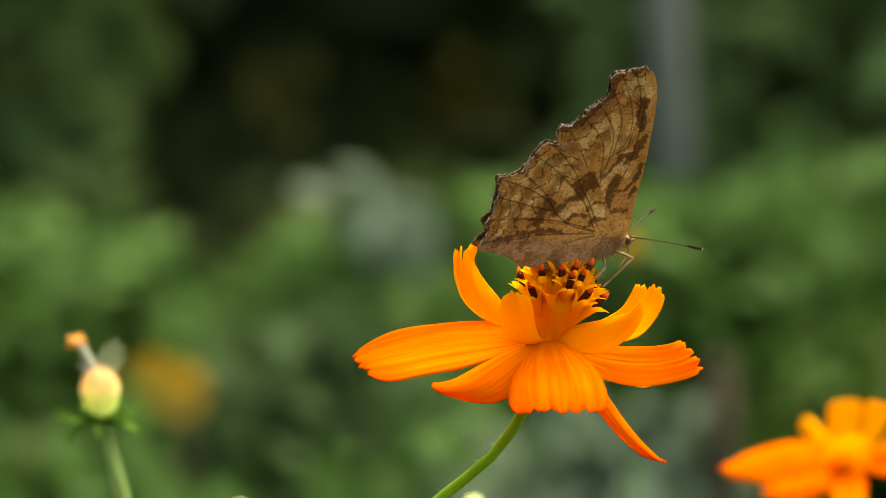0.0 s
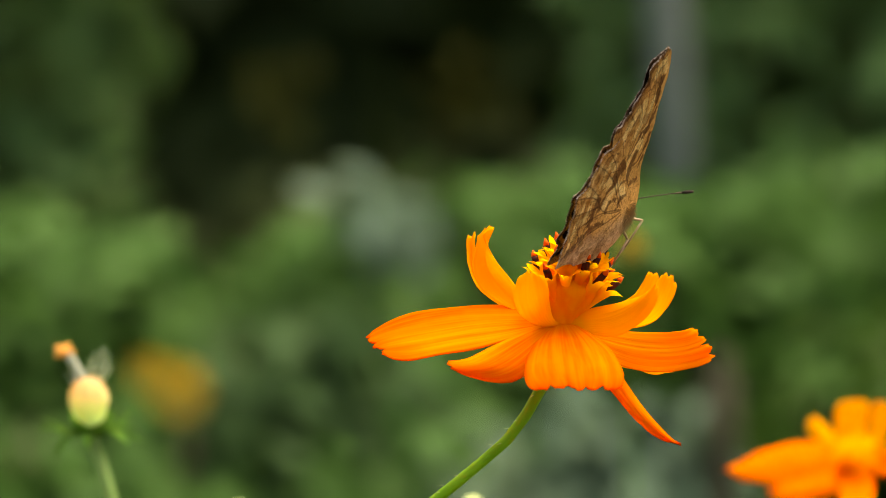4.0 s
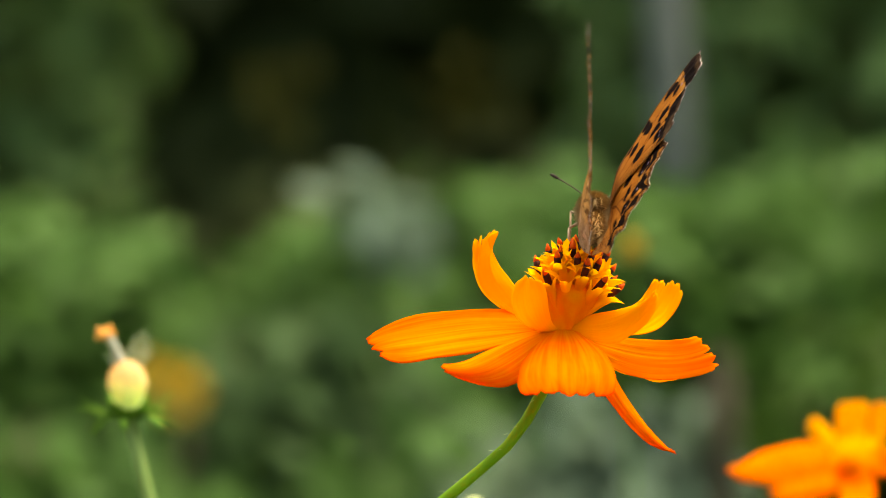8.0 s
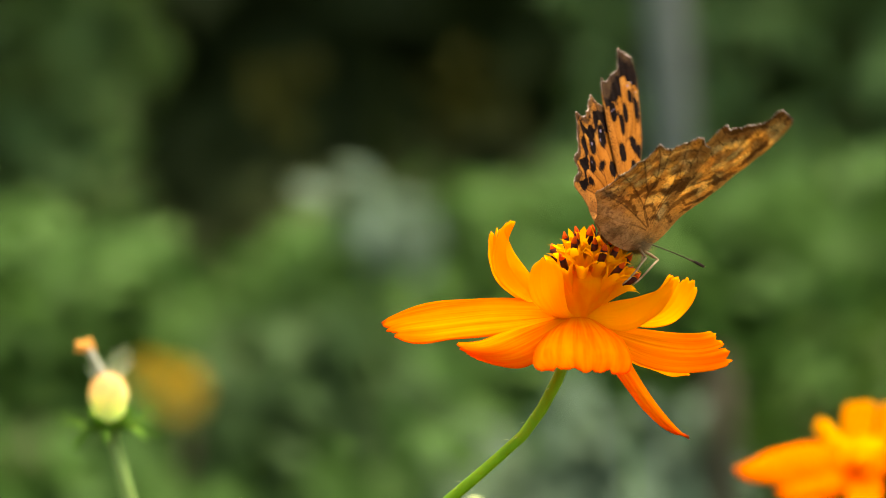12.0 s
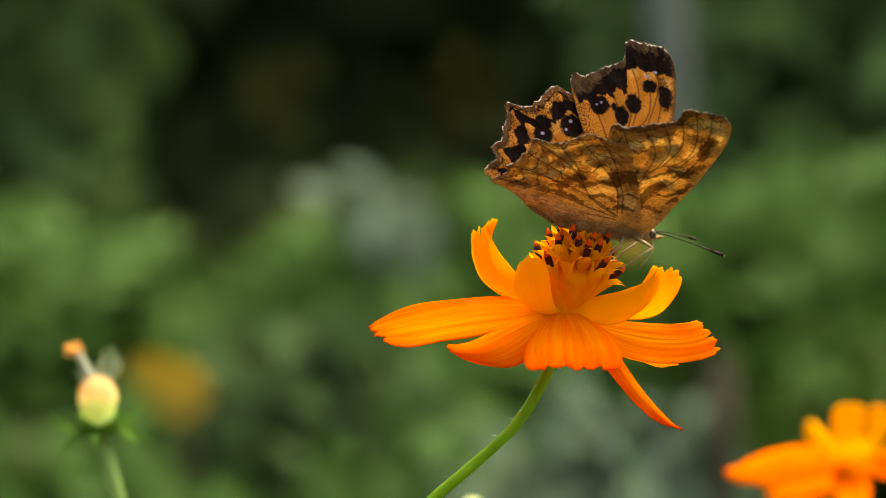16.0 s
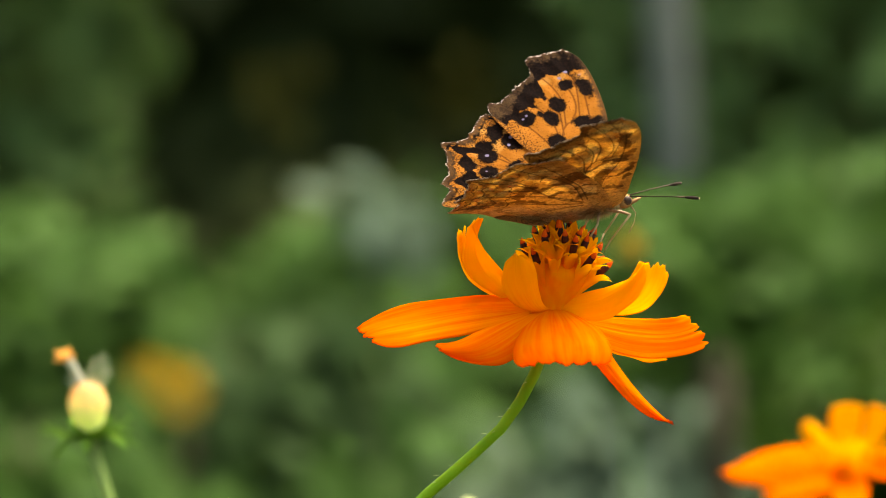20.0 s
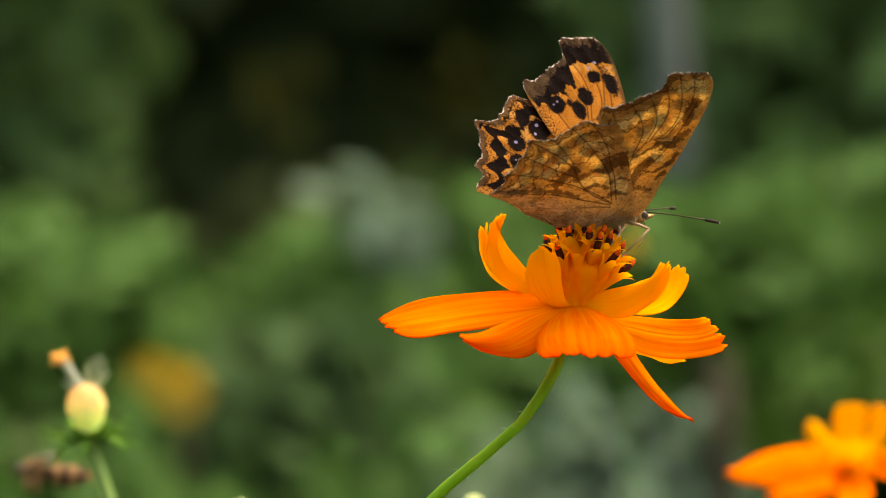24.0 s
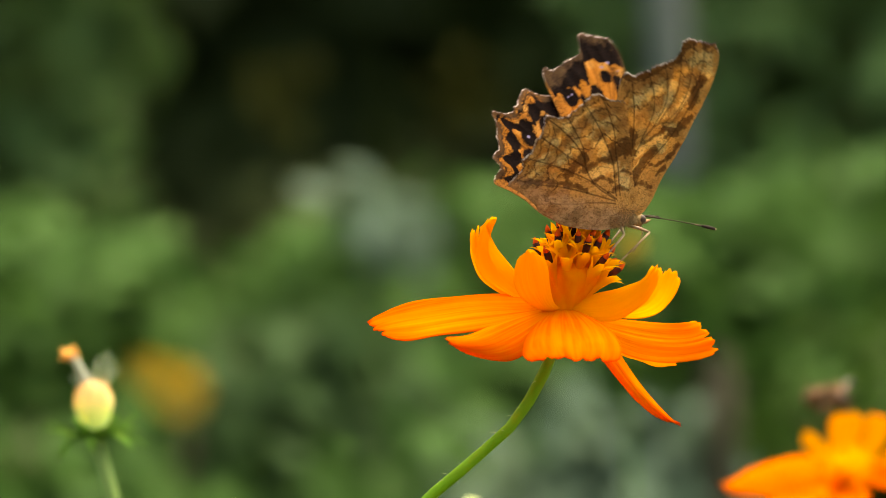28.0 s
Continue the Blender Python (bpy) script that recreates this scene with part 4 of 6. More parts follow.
def furry(centre, radii, turn, count, length, seed):
    """An oval of short hairs laid backwards."""
    rng = random.Random(seed)
    bm = ball([c * U for c in centre], [r * U for r in radii], 18, 12, turn, 0.08, 700.0)
    for k in range(count):
        d = Vector((rng.gauss(0, 1), rng.gauss(0, 1), rng.gauss(0, 1))).normalized()
        p = Vector((d.x * radii[0], d.y * radii[1], d.z * radii[2]))
        nrm = Vector((d.x / radii[0], d.y / radii[1], d.z / radii[2])).normalized()
        tip = p + nrm * length * rng.uniform(0.5, 1.0) + Vector((-0.5, 0, -0.1)) * length
        side = nrm.orthogonal().normalized() * 0.06
        pts = [p - side, p + side, tip]
        if turn:
            pts = [turn @ q for q in pts]
        vs = [bm.verts.new((q + Vector(centre)) * U) for q in pts]
        bm.faces.new(vs)
    return bm


tilt = Matrix.Rotation(radians(-8), 3, "Y")
part("thorax", furry((-4.2, 0, -0.1), (3.4, 2.2, 2.3), tilt, 3200, 1.5, 1), M_FUR, butterfly, "furry tan thorax")
part("abdomen", furry((-11.0, 0, -0.5), (5.6, 1.65, 1.45), Matrix.Rotation(radians(-4), 3, "Y"), 2200, 1.0, 2), M_FUR_BACK, butterfly, "brown banded abdomen")
head = part("head", furry((-0.1, 0, -0.9), (1.25, 1.2, 1.15), None, 300, 0.5, 3), M_FUR_BACK, butterfly)
for sgn in (1, -1):
    part("eye", ball((0.25 * U, sgn * 0.82 * U, -0.75 * U), (0.72 * U, 0.55 * U, 0.75 * U), 14, 10), M_EYE, head, "dark round eye")
    part("palp", tube([Vector(p) * U for p in ((0.8, sgn * 0.3, -1.3), (1.7, sgn * 0.3, -1.0), (2.6, sgn * 0.25, -0.6))], [0.30 * U, 0.28 * U, 0.06 * U], 7), M_BODY, head)
    d = Vector((0.80, sgn * 0.52, 0.04)).normalized()
    base = Vector((0.7, sgn * 0.45, -0.2))
    pts = [base + d * t + Vector((0, 0, -0.9 * (t / 13) ** 2)) for t in (0, 2.6, 5.2, 7.8, 9.6, 10.7, 11.9)]
    bm = tube([p * U for p in pts[:5]], [0.12 * U, 0.10 * U, 0.09 * U, 0.10 * U, 0.16 * U], 7)
    join_into(bm, tube([p * U for p in pts[4:]], [0.17 * U, 0.30 * U, 0.22 * U], 8), 1)
    join_into(bm, ball(pts[-1] * U, (0.17 * U, 0.17 * U, 0.16 * U), 8, 6), 2)
    part("antenna", bm, [M_ANTENNA, M_CLUB, M_CLUB_TIP], head, "thin banded antenna with a dark club")
part("proboscis", tube([Vector(p) * U for p in ((0.9, 0, -1.8), (1.6, 0, -3.0), (1.2, 0, -4.6), (0.2, 0, -6.2))], [0.14 * U, 0.12 * U, 0.1 * U, 0.08 * U], 6), M_LEG, head)
for x, fwd, shin, out in ((-2.6, 2.7, -3.4, 3.0), (-4.4, -0.9, -2.6, 3.2)):
    for sgn in (1, -1):
        a = Vector((x, sgn * 0.9, -2.0))
        knee = a + Vector((fwd, sgn * out * 0.8, -0.5 if fwd > 0 else -1.4))
        ankle = knee + Vector((shin, -sgn * 0.5, -3.9))
        toe = ankle + Vector((-1.0, -sgn * 0.6, -1.6))
        bm = tube([a * U, (a.lerp(knee, 0.5) + Vector((0, 0, 0.15))) * U, knee * U], [0.28 * U, 0.26 * U, 0.19 * U], 7)
        join_into(bm, tube([knee * U, ankle.lerp(knee, 0.5) * U, ankle * U], [0.19 * U, 0.17 * U, 0.14 * U], 7))
        join_into(bm, tube([ankle * U, ankle.lerp(toe, 0.6) * U, toe * U], [0.16 * U, 0.13 * U, 0.09 * U], 6))
        part("leg", bm, M_LEG, butterfly, "thin cream leg")


# ---- bee ----
bee = tagged(new("bee"), "small brown honey bee with clear wings", "bee")
n = Nodes("bee_abdomen", 0.8, 0.1)
w = n.t.nodes.new("ShaderNodeTexWave")
w.inputs["Scale"].default_value = 95.0
n.t.links.new(n.coord("Object"), w.inputs["Vector"])
n.color(n.mix(n.ramp(w.outputs["Fac"], 0.35, 0.65), (0.022, 0.013, 0.008), (0.20, 0.105, 0.04)))
M_STRIPE = n.mat
n = Nodes("bee_wing", 0.4, 0.15)
n.color((0.16, 0.13, 0.10))
n.bsdf.inputs["Alpha"].default_value = 0.3
M_BEEWING = n.mat
part("thorax", furry((0, 0, 0), (2.8, 2.5, 2.5), None, 500, 0.9, 5), plain("bee_fur", (0.07, 0.04, 0.02), (0.22, 0.13, 0.055), 1500.0, 0.9, 0.1), bee)
part("abdomen", ball((-6.6 * U, 0, -0.6 * U), (5.3 * U, 2.4 * U, 2.3 * U), 24, 14), M_STRIPE, bee, "brown and amber striped abdomen")
bhead = part("head", ball((2.8 * U, 0, -0.4 * U), (1.1 * U, 1.6 * U, 1.4 * U)), M_EYE, bee)
for sgn in (1, -1):
    part("antenna", tube([Vector(p) * U for p in ((3.6, sgn * 0.5, 0.2), (4.4, sgn * 0.9, 0.9), (5.6, sgn * 1.3, 0.4))], [0.16 * U] * 3, 6), M_EYE, bhead)
    for L, yaw, x in ((8.5, 60, 0.4), (6.0, 40, -0.8)):
        verts = []
        for i in range(9):
            t = i / 8
            wd = 1.5 * math.sin(math.pi * (0.08 + 0.88 * t)) * (0.7 + 0.5 * t)
            c, s = math.cos(radians(yaw + 60)), math.sin(radians(yaw + 60))
            m = Vector((x + c * L * t, sgn * (1.2 + s * L * t * 0.8), 1.4 + 2.2 * t))
            verts += [(m + Vector((wd, 0, 0))) * U, (m - Vector((wd, 0, 0))) * U]
        ob = mesh_object("wing", verts, [(2 * i, 2 * i + 1, 2 * i + 3, 2 * i + 2) for i in range(8)], M_BEEWING, bee, label="clear glassy wing")
        so = ob.modifiers.new("thickness", "SOLIDIFY")
        so.thickness = 0.00005
    for x in (1.2, 0.0, -1.2):
        part("leg", tube([Vector(p) * U for p in ((x, sgn * 1.2, -1.4), (x + 0.4, sgn * 3.0, -2.2), (x - 0.3, sgn * 3.2, -4.6))], [0.35 * U, 0.3 * U, 0.2 * U], 6), M_BODY, bee)


# ---- the ground and what stands behind the flowers ----
n = Nodes("soil", 0.95, 0.1)
c = n.coord("Object")
f1, f2 = n.noise(c, 1.1, 5.0), n.noise(c, 30.0, 4.0)
col = n.mix(n.ramp(f1, 0.4, 0.65), (0.055, 0.042, 0.028), (0.035, 0.055, 0.018))
col = n.mix(n.ramp(f2, 0.4, 0.7, 0.0, 0.6), col, (0.02, 0.016, 0.01))
n.color(col).bump(f2, 0.7, 0.02)
M_SOIL = n.mat
bm = bmesh.new()
XS = [-900, -60, -12] + [-8 + 0.5 * i for i in range(33)] + [12, 60, 900]
grid = [[bm.verts.new((x, y, 0.02 * noise.noise(Vector((x * 0.9, y * 0.9, 0))) if abs(x) < 10 and abs(y) < 10 else 0.0)) for y in XS] for x in XS]
for i in range(len(XS) - 1):
    for j in range(len(XS) - 1):
        bm.faces.new((grid[i][j], grid[i + 1][j], grid[i + 1][j + 1], grid[i][j + 1]))
ground = part("ground", bm, M_SOIL, None)
tagged(ground, "dark garden soil with low green growth", "ground", kind="structure")

M_LEAF = leaf_material("shrub_leaf", (0.030, 0.077, 0.013), (0.050, 0.112, 0.022), (0.066, 0.129, 0.030), 0.34)
M_LEAF_PALE = leaf_material("pale_leaf", (0.060, 0.100, 0.056), (0.082, 0.126, 0.074), (0.104, 0.146, 0.094), 0.25)
M_LEAF_SOFT = leaf_material("soft_leaf", (0.082, 0.132, 0.086), (0.100, 0.152, 0.104), (0.116, 0.168, 0.12), 0.25)
# shrub green made darker: shade low in the bed, put into the colour
M_LEAF_LOW_SHADE = leaf_material("low_shade_leaf", (0.021, 0.050, 0.006), (0.031, 0.066, 0.009), (0.039, 0.074, 0.011), 0.3)
M_LEAF_DULL = leaf_material("dull_leaf", (0.028, 0.060, 0.017), (0.038, 0.077, 0.024), (0.048, 0.089, 0.030), 0.3)
M_LEAF_GREY = leaf_material("grey_leaf", (0.044, 0.080, 0.048), (0.058, 0.096, 0.060), (0.070, 0.108, 0.070), 0.25)
# near-black leaves: the shade of the wood is put into the colour
M_LEAF_SHADE = leaf_material("wood_shade_leaf", (0.014, 0.023, 0.006), (0.021, 0.032, 0.008), (0.030, 0.039, 0.011), 0.12)
M_LEAF_HEDGE = leaf_material("hedge_green", (0.086, 0.168, 0.050), (0.117, 0.204, 0.064), (0.140, 0.216, 0.070), 0.3)
M_LEAF_YELLOW = leaf_material("yellowing_leaf", (0.042, 0.048, 0.008), (0.054, 0.056, 0.009), (0.060, 0.054, 0.008), 0.3)
M_WOOD = plain("shrub_wood", (0.035, 0.035, 0.018), (0.08, 0.07, 0.04), 60.0, 0.85, 0.15, 0.0, (1, 1, 0.2), 0.6, 0.003)


def leaf_points(length, width, fold, droop):
    """One leaf: eight rows of three points, folded on its midrib and drooping to the tip."""
    pts = []
    for i in range(6):
        t = i / 5
        w = width * math.sin(math.pi * min(0.06 + 0.94 * t, 1.0) ** 0.8) ** 0.9 * 0.5 + 0.001
        z = -droop * t * t * length
        pts += [(-w, t * length, z + fold * w), (0, t * length, z), (w, t * length, z + fold * w)]
    return np.array(pts)


LEAF_FACES = np.array([f for i in range(5) for f in ((3 * i, 3 * i + 1, 3 * i + 4, 3 * i + 3), (3 * i + 1, 3 * i + 2, 3 * i + 5, 3 * i + 4))])


def leaf_cloud(name, places, size, width, mat, parent, seed, face=(0, -0.25, 1), spread=0.6, label=""):
    """Many leaves at places, joined into one mesh; they look mostly along face."""
    rng = random.Random(seed)
    verts, faces = [], []
    for p in places:
        L = size * rng.uniform(0.65, 1.3)
        lp = leaf_points(L, L * width * rng.uniform(0.85, 1.15), rng.uniform(0.1, 0.5), rng.uniform(0.0, 0.5))
        up = (Vector(face).normalized() + Vector((rng.gauss(0, 1), rng.gauss(0, 1), rng.gauss(0, 1))) * spread).normalized()
        q = up.to_track_quat("Z", "Y").to_matrix() @ Matrix.Rotation(rng.uniform(0, 6.28), 3, "Z")
        verts.append(lp @ np.array(q).T + np.array(p))
        faces.append(LEAF_FACES + 18 * (len(verts) - 1))
    me = bpy.data.meshes.new(name)
    me.from_pydata(np.concatenate(verts).tolist(), [], np.concatenate(faces).tolist())
    me.materials.append(mat)
    me.shade_smooth()
    ob = new(name, me)
    ob.parent = parent
    if label:
        tagged(ob, label)
    return ob


def shrub(x, y, top, radius, count, size, mat, seed, label, name="shrub", group="garden shrubs", width=0.55, stems=7, low=0.15, dome=0.35, **more):
    """A leafy shrub: stems from the ground, and leaves in clumps with gaps between them."""
    rng = random.Random(seed)
    root = tagged(new(name), label, "shrub", group)
    root.matrix_basis = pose(x, y, 0)
    ends = []
    for k in range(stems):
        a = rng.uniform(0, 6.28)
        r = radius * math.sqrt(rng.random()) * 0.9
        e = Vector((r * math.cos(a), r * math.sin(a), top * rng.uniform(0.72, 0.98)))
        m = Vector((e.x * 0.4, e.y * 0.4, e.z * 0.55))
        part("branch", tube(catmull([(0.03 * math.cos(a), 0.03 * math.sin(a), -0.02), m, e], 10), [(0.0045 - 0.0003 * i) * min(1.0, 8 * radius) for i in range(10)], 6), M_WOOD, root)
        ends += [m.lerp(e, t) for t in (0.0, 0.35, 0.7, 1.0)]
    places = []
    clumps = []
    for k in range(max(count // 7, 8)):
        a, r = rng.uniform(0, 6.28), radius * math.sqrt(rng.random())
        h = top * (1 - dome * (r / radius) ** 2) * (low + (1 - low) * rng.random() ** 0.6)
        h *= 1 - 0.04 * (0.5 + 0.5 * math.sin(3 * a + seed))
        r *= 0.5 + 0.5 * h / top
        clumps.append((r * math.cos(a), r * math.sin(a), h))
    for k in range(count):
        c = rng.choice(clumps)
        g = size * (0.62 if size < 0.06 else 0.45)
        places.append((c[0] + rng.gauss(0, g), c[1] + rng.gauss(0, g), min(max(c[2] + rng.gauss(0, g), 0.03), top + 0.3 * size * rng.random())))
    leaf_cloud("foliage", places, size, width, mat, root, seed + 1, **more)
    return root


# a grey garden post, a little off plumb
post = tagged(new("garden_post"), "weathered grey garden post standing among the shrubs", "post")
M_POST = plain("weathered_grey", (0.10, 0.118, 0.092), (0.155, 0.175, 0.14), 14.0, 0.8, 0.15, 0.0, (1, 1, 0.15), 0.4, 0.002)
bm = bmesh.new()
bmesh.ops.create_cube(bm, size=1.0)
bmesh.ops.scale(bm, vec=(0.041, 0.041, 2.3), verts=bm.verts)
bmesh.ops.translate(bm, vec=(0, 0, 1.12), verts=bm.verts)
bmesh.ops.bevel(bm, geom=bm.edges[:], offset=0.005, segments=2, affect="EDGES")
shaft = part("shaft", bm, M_POST, post)
part("cap", tube([(0, 0, 2.27), (0, 0, 2.29), (0, 0, 2.31)], [0.029, 0.027, 0.01], 4), M_POST, post)
post.matrix_basis = pose(0.281, 4.0, 0, 0, -3.0, 0)

# broad-leaved plants in the middle distance: x, y, height, radius, leaves, length of a leaf
for k, (x, y, h, r, count, size, low, dome) in enumerate((
        (-0.41, 3.75, 0.818, 0.19, 2400, 0.050, 0.5, 0.18), (-0.17, 4.3, 0.80, 0.15, 1500, 0.05, 0.5, 0.2), (-0.02, 3.9, 0.842, 0.12, 1600, 0.055, 0.5, 0.25), (0.12, 4.3, 0.855, 0.16, 2300, 0.055, 0.5, 0.25), (0.17, 3.6, 0.832, 0.09, 1100, 0.05, 0.6, 0.2),
        (-0.09, 3.75, 0.825, 0.09, 1000, 0.045, 0.7, 0.2), (0.25, 3.45, 0.842, 0.12, 1700, 0.05, 0.6, 0.15), (0.45, 3.7, 0.875, 0.19, 2600, 0.05, 0.74, 0.12), (-0.26, 3.1, 0.68, 0.14, 1100, 0.045, 0.4, 0.3), (0.02, 3.0, 0.68, 0.13, 1000, 0.045, 0.4, 0.3),
        (-0.85, 3.9, 0.86, 0.22, 700, 0.07, 0.15, 0.3), (0.95, 3.9, 0.88, 0.22, 700, 0.07, 0.15, 0.3))):
    shrub(x, y, h, r, count, size, M_LEAF, 31 + 2 * k, "green garden shrub with broad soft leaves", low=low, dome=dome, width=0.62)
shrub(-0.055, 3.45, 0.864, 0.020, 44, 0.034, M_LEAF_SOFT, 135, "pale silvery leafy plant between shrubs", name="leafy_plant", low=0.985, dome=0.02, stems=2, width=0.6)
shrub(-0.10, 3.3, 0.745, 0.13, 1600, 0.045, M_LEAF_DULL, 47, "dull grey-green garden shrub low among the rest", low=0.5, dome=0.2, width=0.62)
shrub(0.36, 3.0, 0.715, 0.13, 1400, 0.045, M_LEAF_LOW_SHADE, 43, "garden shrub low among the rest, leaf colour darkened for shade", low=0.4, dome=0.25, width=0.62)
shrub(0.045, 2.7, 0.655, 0.06, 200, 0.04, M_LEAF_PALE, 136, "grey-green leafy plant low among shrubs", name="leafy_plant", low=0.85, dome=0.1, stems=3)
shrub(0.140, 2.75, 0.68, 0.060, 700, 0.036, M_LEAF_GREY, 137, "grey-green leafy plant low among shrubs", name="leafy_plant", low=0.75, dome=0.1, stems=3)

# two plants with yellowing tops in the shade
for x, y, h, k in ((-0.33, 9.0, 1.19, 401), (0.08, 9.1, 1.20, 402)):
    shrub(x, y, h, 0.06, 26, 0.07, M_LEAF_YELLOW, k, "tall thin plant with yellowing leaves in shade", name="leafy_plant", low=0.93, dome=0.05, stems=2)

# a brown stake low between the shrubs
stake = tagged(new("wooden_stake"), "weathered brown wooden stake low among the shrubs", "stake")
M_STAKE = plain("brown_stake", (0.022, 0.022, 0.011), (0.038, 0.036, 0.019), 20.0, 0.85, 0.1, 0.0, (1, 1, 0.15), 0.5, 0.002)
part("shaft", tube(catmull([(0.006, 0, -0.05), (0, 0, 0.4), (-0.004, 0, 0.715)], 14), [0.011] * 14, 12), M_STAKE, stake)
part("point", tube([(-0.004, 0, 0.715), (-0.004, 0, 0.722), (-0.003, 0, 0.73)], [0.011, 0.009, 0.003], 12), M_STAKE, stake)
stake.matrix_basis = pose(0.192, 2.45, 0)

# the shaded hedge behind, and unseen trees added to shade the wood
for k, (x, y, h, r) in enumerate(((-3.2, 6.2, 2.4, 1.1), (-1.75, 6.2, 2.3, 0.9), (-0.77, 5.9, 2.2, 0.47), (0.52, 5.8, 2.2, 0.42), (1.7, 6.2, 2.3, 0.9), (3.3, 6.3, 2.4, 1.1))):
    shrub(x, y, h, r, 2600 if r > 0.6 else 3400, 0.10 if r > 0.6 else 0.07, M_LEAF_HEDGE, 241 + 3 * k, "tall dark green hedge shrub in shade", name="hedge_shrub", group="hedge", spread=0.9)
shrub(-0.1, 6.9, 0.98, 0.7, 1800, 0.08, M_LEAF_SHADE, 343, "low shrub by the hedge, leaf colour darkened for shade")


def tree(x, y, height, seed):
    """An unseen tree, added for its shade: tapered trunk, limbs, and a crown of many leaves with gaps."""
    rng = random.Random(seed)
    root = tagged(new("tree"), "unseen leafy tree added behind the hedge for shade", "tree", "trees")
    root.matrix_basis = pose(x, y, 0)
    part("trunk", tube(catmull([(0, 0, -0.1), (0.05, 0, height * 0.3), (-0.04, 0.03, height * 0.6), (0, 0, height * 0.9)], 14), [0.13 - 0.0075 * i for i in range(14)], 12), M_WOOD, root)
    places = []
    for k in range(13):
        a = 2.4 * k
        z0 = height * rng.uniform(0.55, 0.8)
        e = Vector((math.cos(a), math.sin(a), 0)) * rng.uniform(1.3, 2.6) + Vector((0, 0, z0 + rng.uniform(0.2, 0.7)))
        part("limb", tube(catmull([(0, 0, z0), (e.x * 0.5, e.y * 0.5, z0 + 0.25), e], 8), [0.045 - 0.0045 * i for i in range(8)], 8), M_WOOD, root)
        for j in range(260):
            c = Vector((0, 0, z0 + 0.2)).lerp(e, rng.uniform(0.35, 1.1))
            places.append((c.x + rng.gauss(0, 0.4), c.y + rng.gauss(0, 0.4), max(c.z + rng.gauss(0, 0.3), 2.5)))
    leaf_cloud("crown", places, 0.2, 0.6, M_LEAF_SHADE, root, seed + 1, face=(0, 0, 1), spread=0.5)
    return root


for k, (x, y, h) in enumerate(((-4.6, 9.4, 5.8), (-1.4, 10.8, 6.8), (1.8, 10.9, 7.0), (4.8, 9.2, 5.8))):
    tree(x, y, h, 80 + 5 * k)

# the wood beyond, its deep shade carried by the leaf colour
rng = random.Random(91)
places = []
for k in range(15000):
    x = rng.uniform(-15, 15)
    places.append((x, rng.uniform(10.2, 13.5) + 0.012 * x * x, rng.uniform(0.0, 7.5)))
for k in range(9000):
    places.append((rng.uniform(-3.0, 3.0), rng.uniform(9.4, 11.6), rng.uniform(0.2, 4.0)))
wood = tagged(new("far_wood"), "dense wood closing the garden, leaves coloured near black for shade", "wood", kind="stuff")
far = leaf_cloud("far_leaves", places, 0.46, 0.65, M_LEAF_SHADE, wood, 92, face=(0, -1, 0.4), spread=0.6)

# amber flowers among the shrubs
def amber_flower(at, reach, label):
    """A small amber flower that faces the camera's side of the bed, on a thin dark stem."""
    root = tagged(new("cosmos_flower"), label, "flower", "cosmos flowers")
    k0 = reach / 14.5
    for k in range(8):
        a = 2 * math.pi * k / 8
        d = Vector((math.cos(a), -0.25, math.sin(a))) * k0
        side = Vector((-math.sin(a), 0, math.cos(a))) * 4.2 * k0
        petal(root, *edges([d * 3, d * 7, d * 11 + Vector((0, -1, 0)), d * 14.5 + Vector((0, -1.5, 0))], side, side * 0.85), 0.8 * k0, 3, 60 + k, M_YELLOW, 12, 10)
    part("disc", ball((0, -1.5 * U, 0), (3.4 * k0 * U, 2.2 * k0 * U, 3.4 * k0 * U), 20, 12, None, 0.15, 2000.0), M_AMBER_DISC, root, "domed amber disc")
    stem(root, [(0, 1, 0), (0, 6, -6), (0, 9, -40), (4, 12, -300), (6, 14, -1000 * at[2] + 5)], 1.1, 40, mat=M_BRACT)
    root.matrix_basis = pose(*at)


M_AMBER_DISC = plain("amber_disc", (0.46, 0.33, 0.05), (0.55, 0.40, 0.08), 900.0, 0.8, 0.05)
amber_flower((-0.165, 2.2, 0.711), 18.0, "amber cosmos flower among the shrub leaves")
amber_flower((-0.202, 2.5, 0.714), 13.0, "small amber cosmos flower among the shrub leaves")
amber_flower((0.0703, 1.02, 0.801), 5.0, "small dull amber flower deep among the leaves")


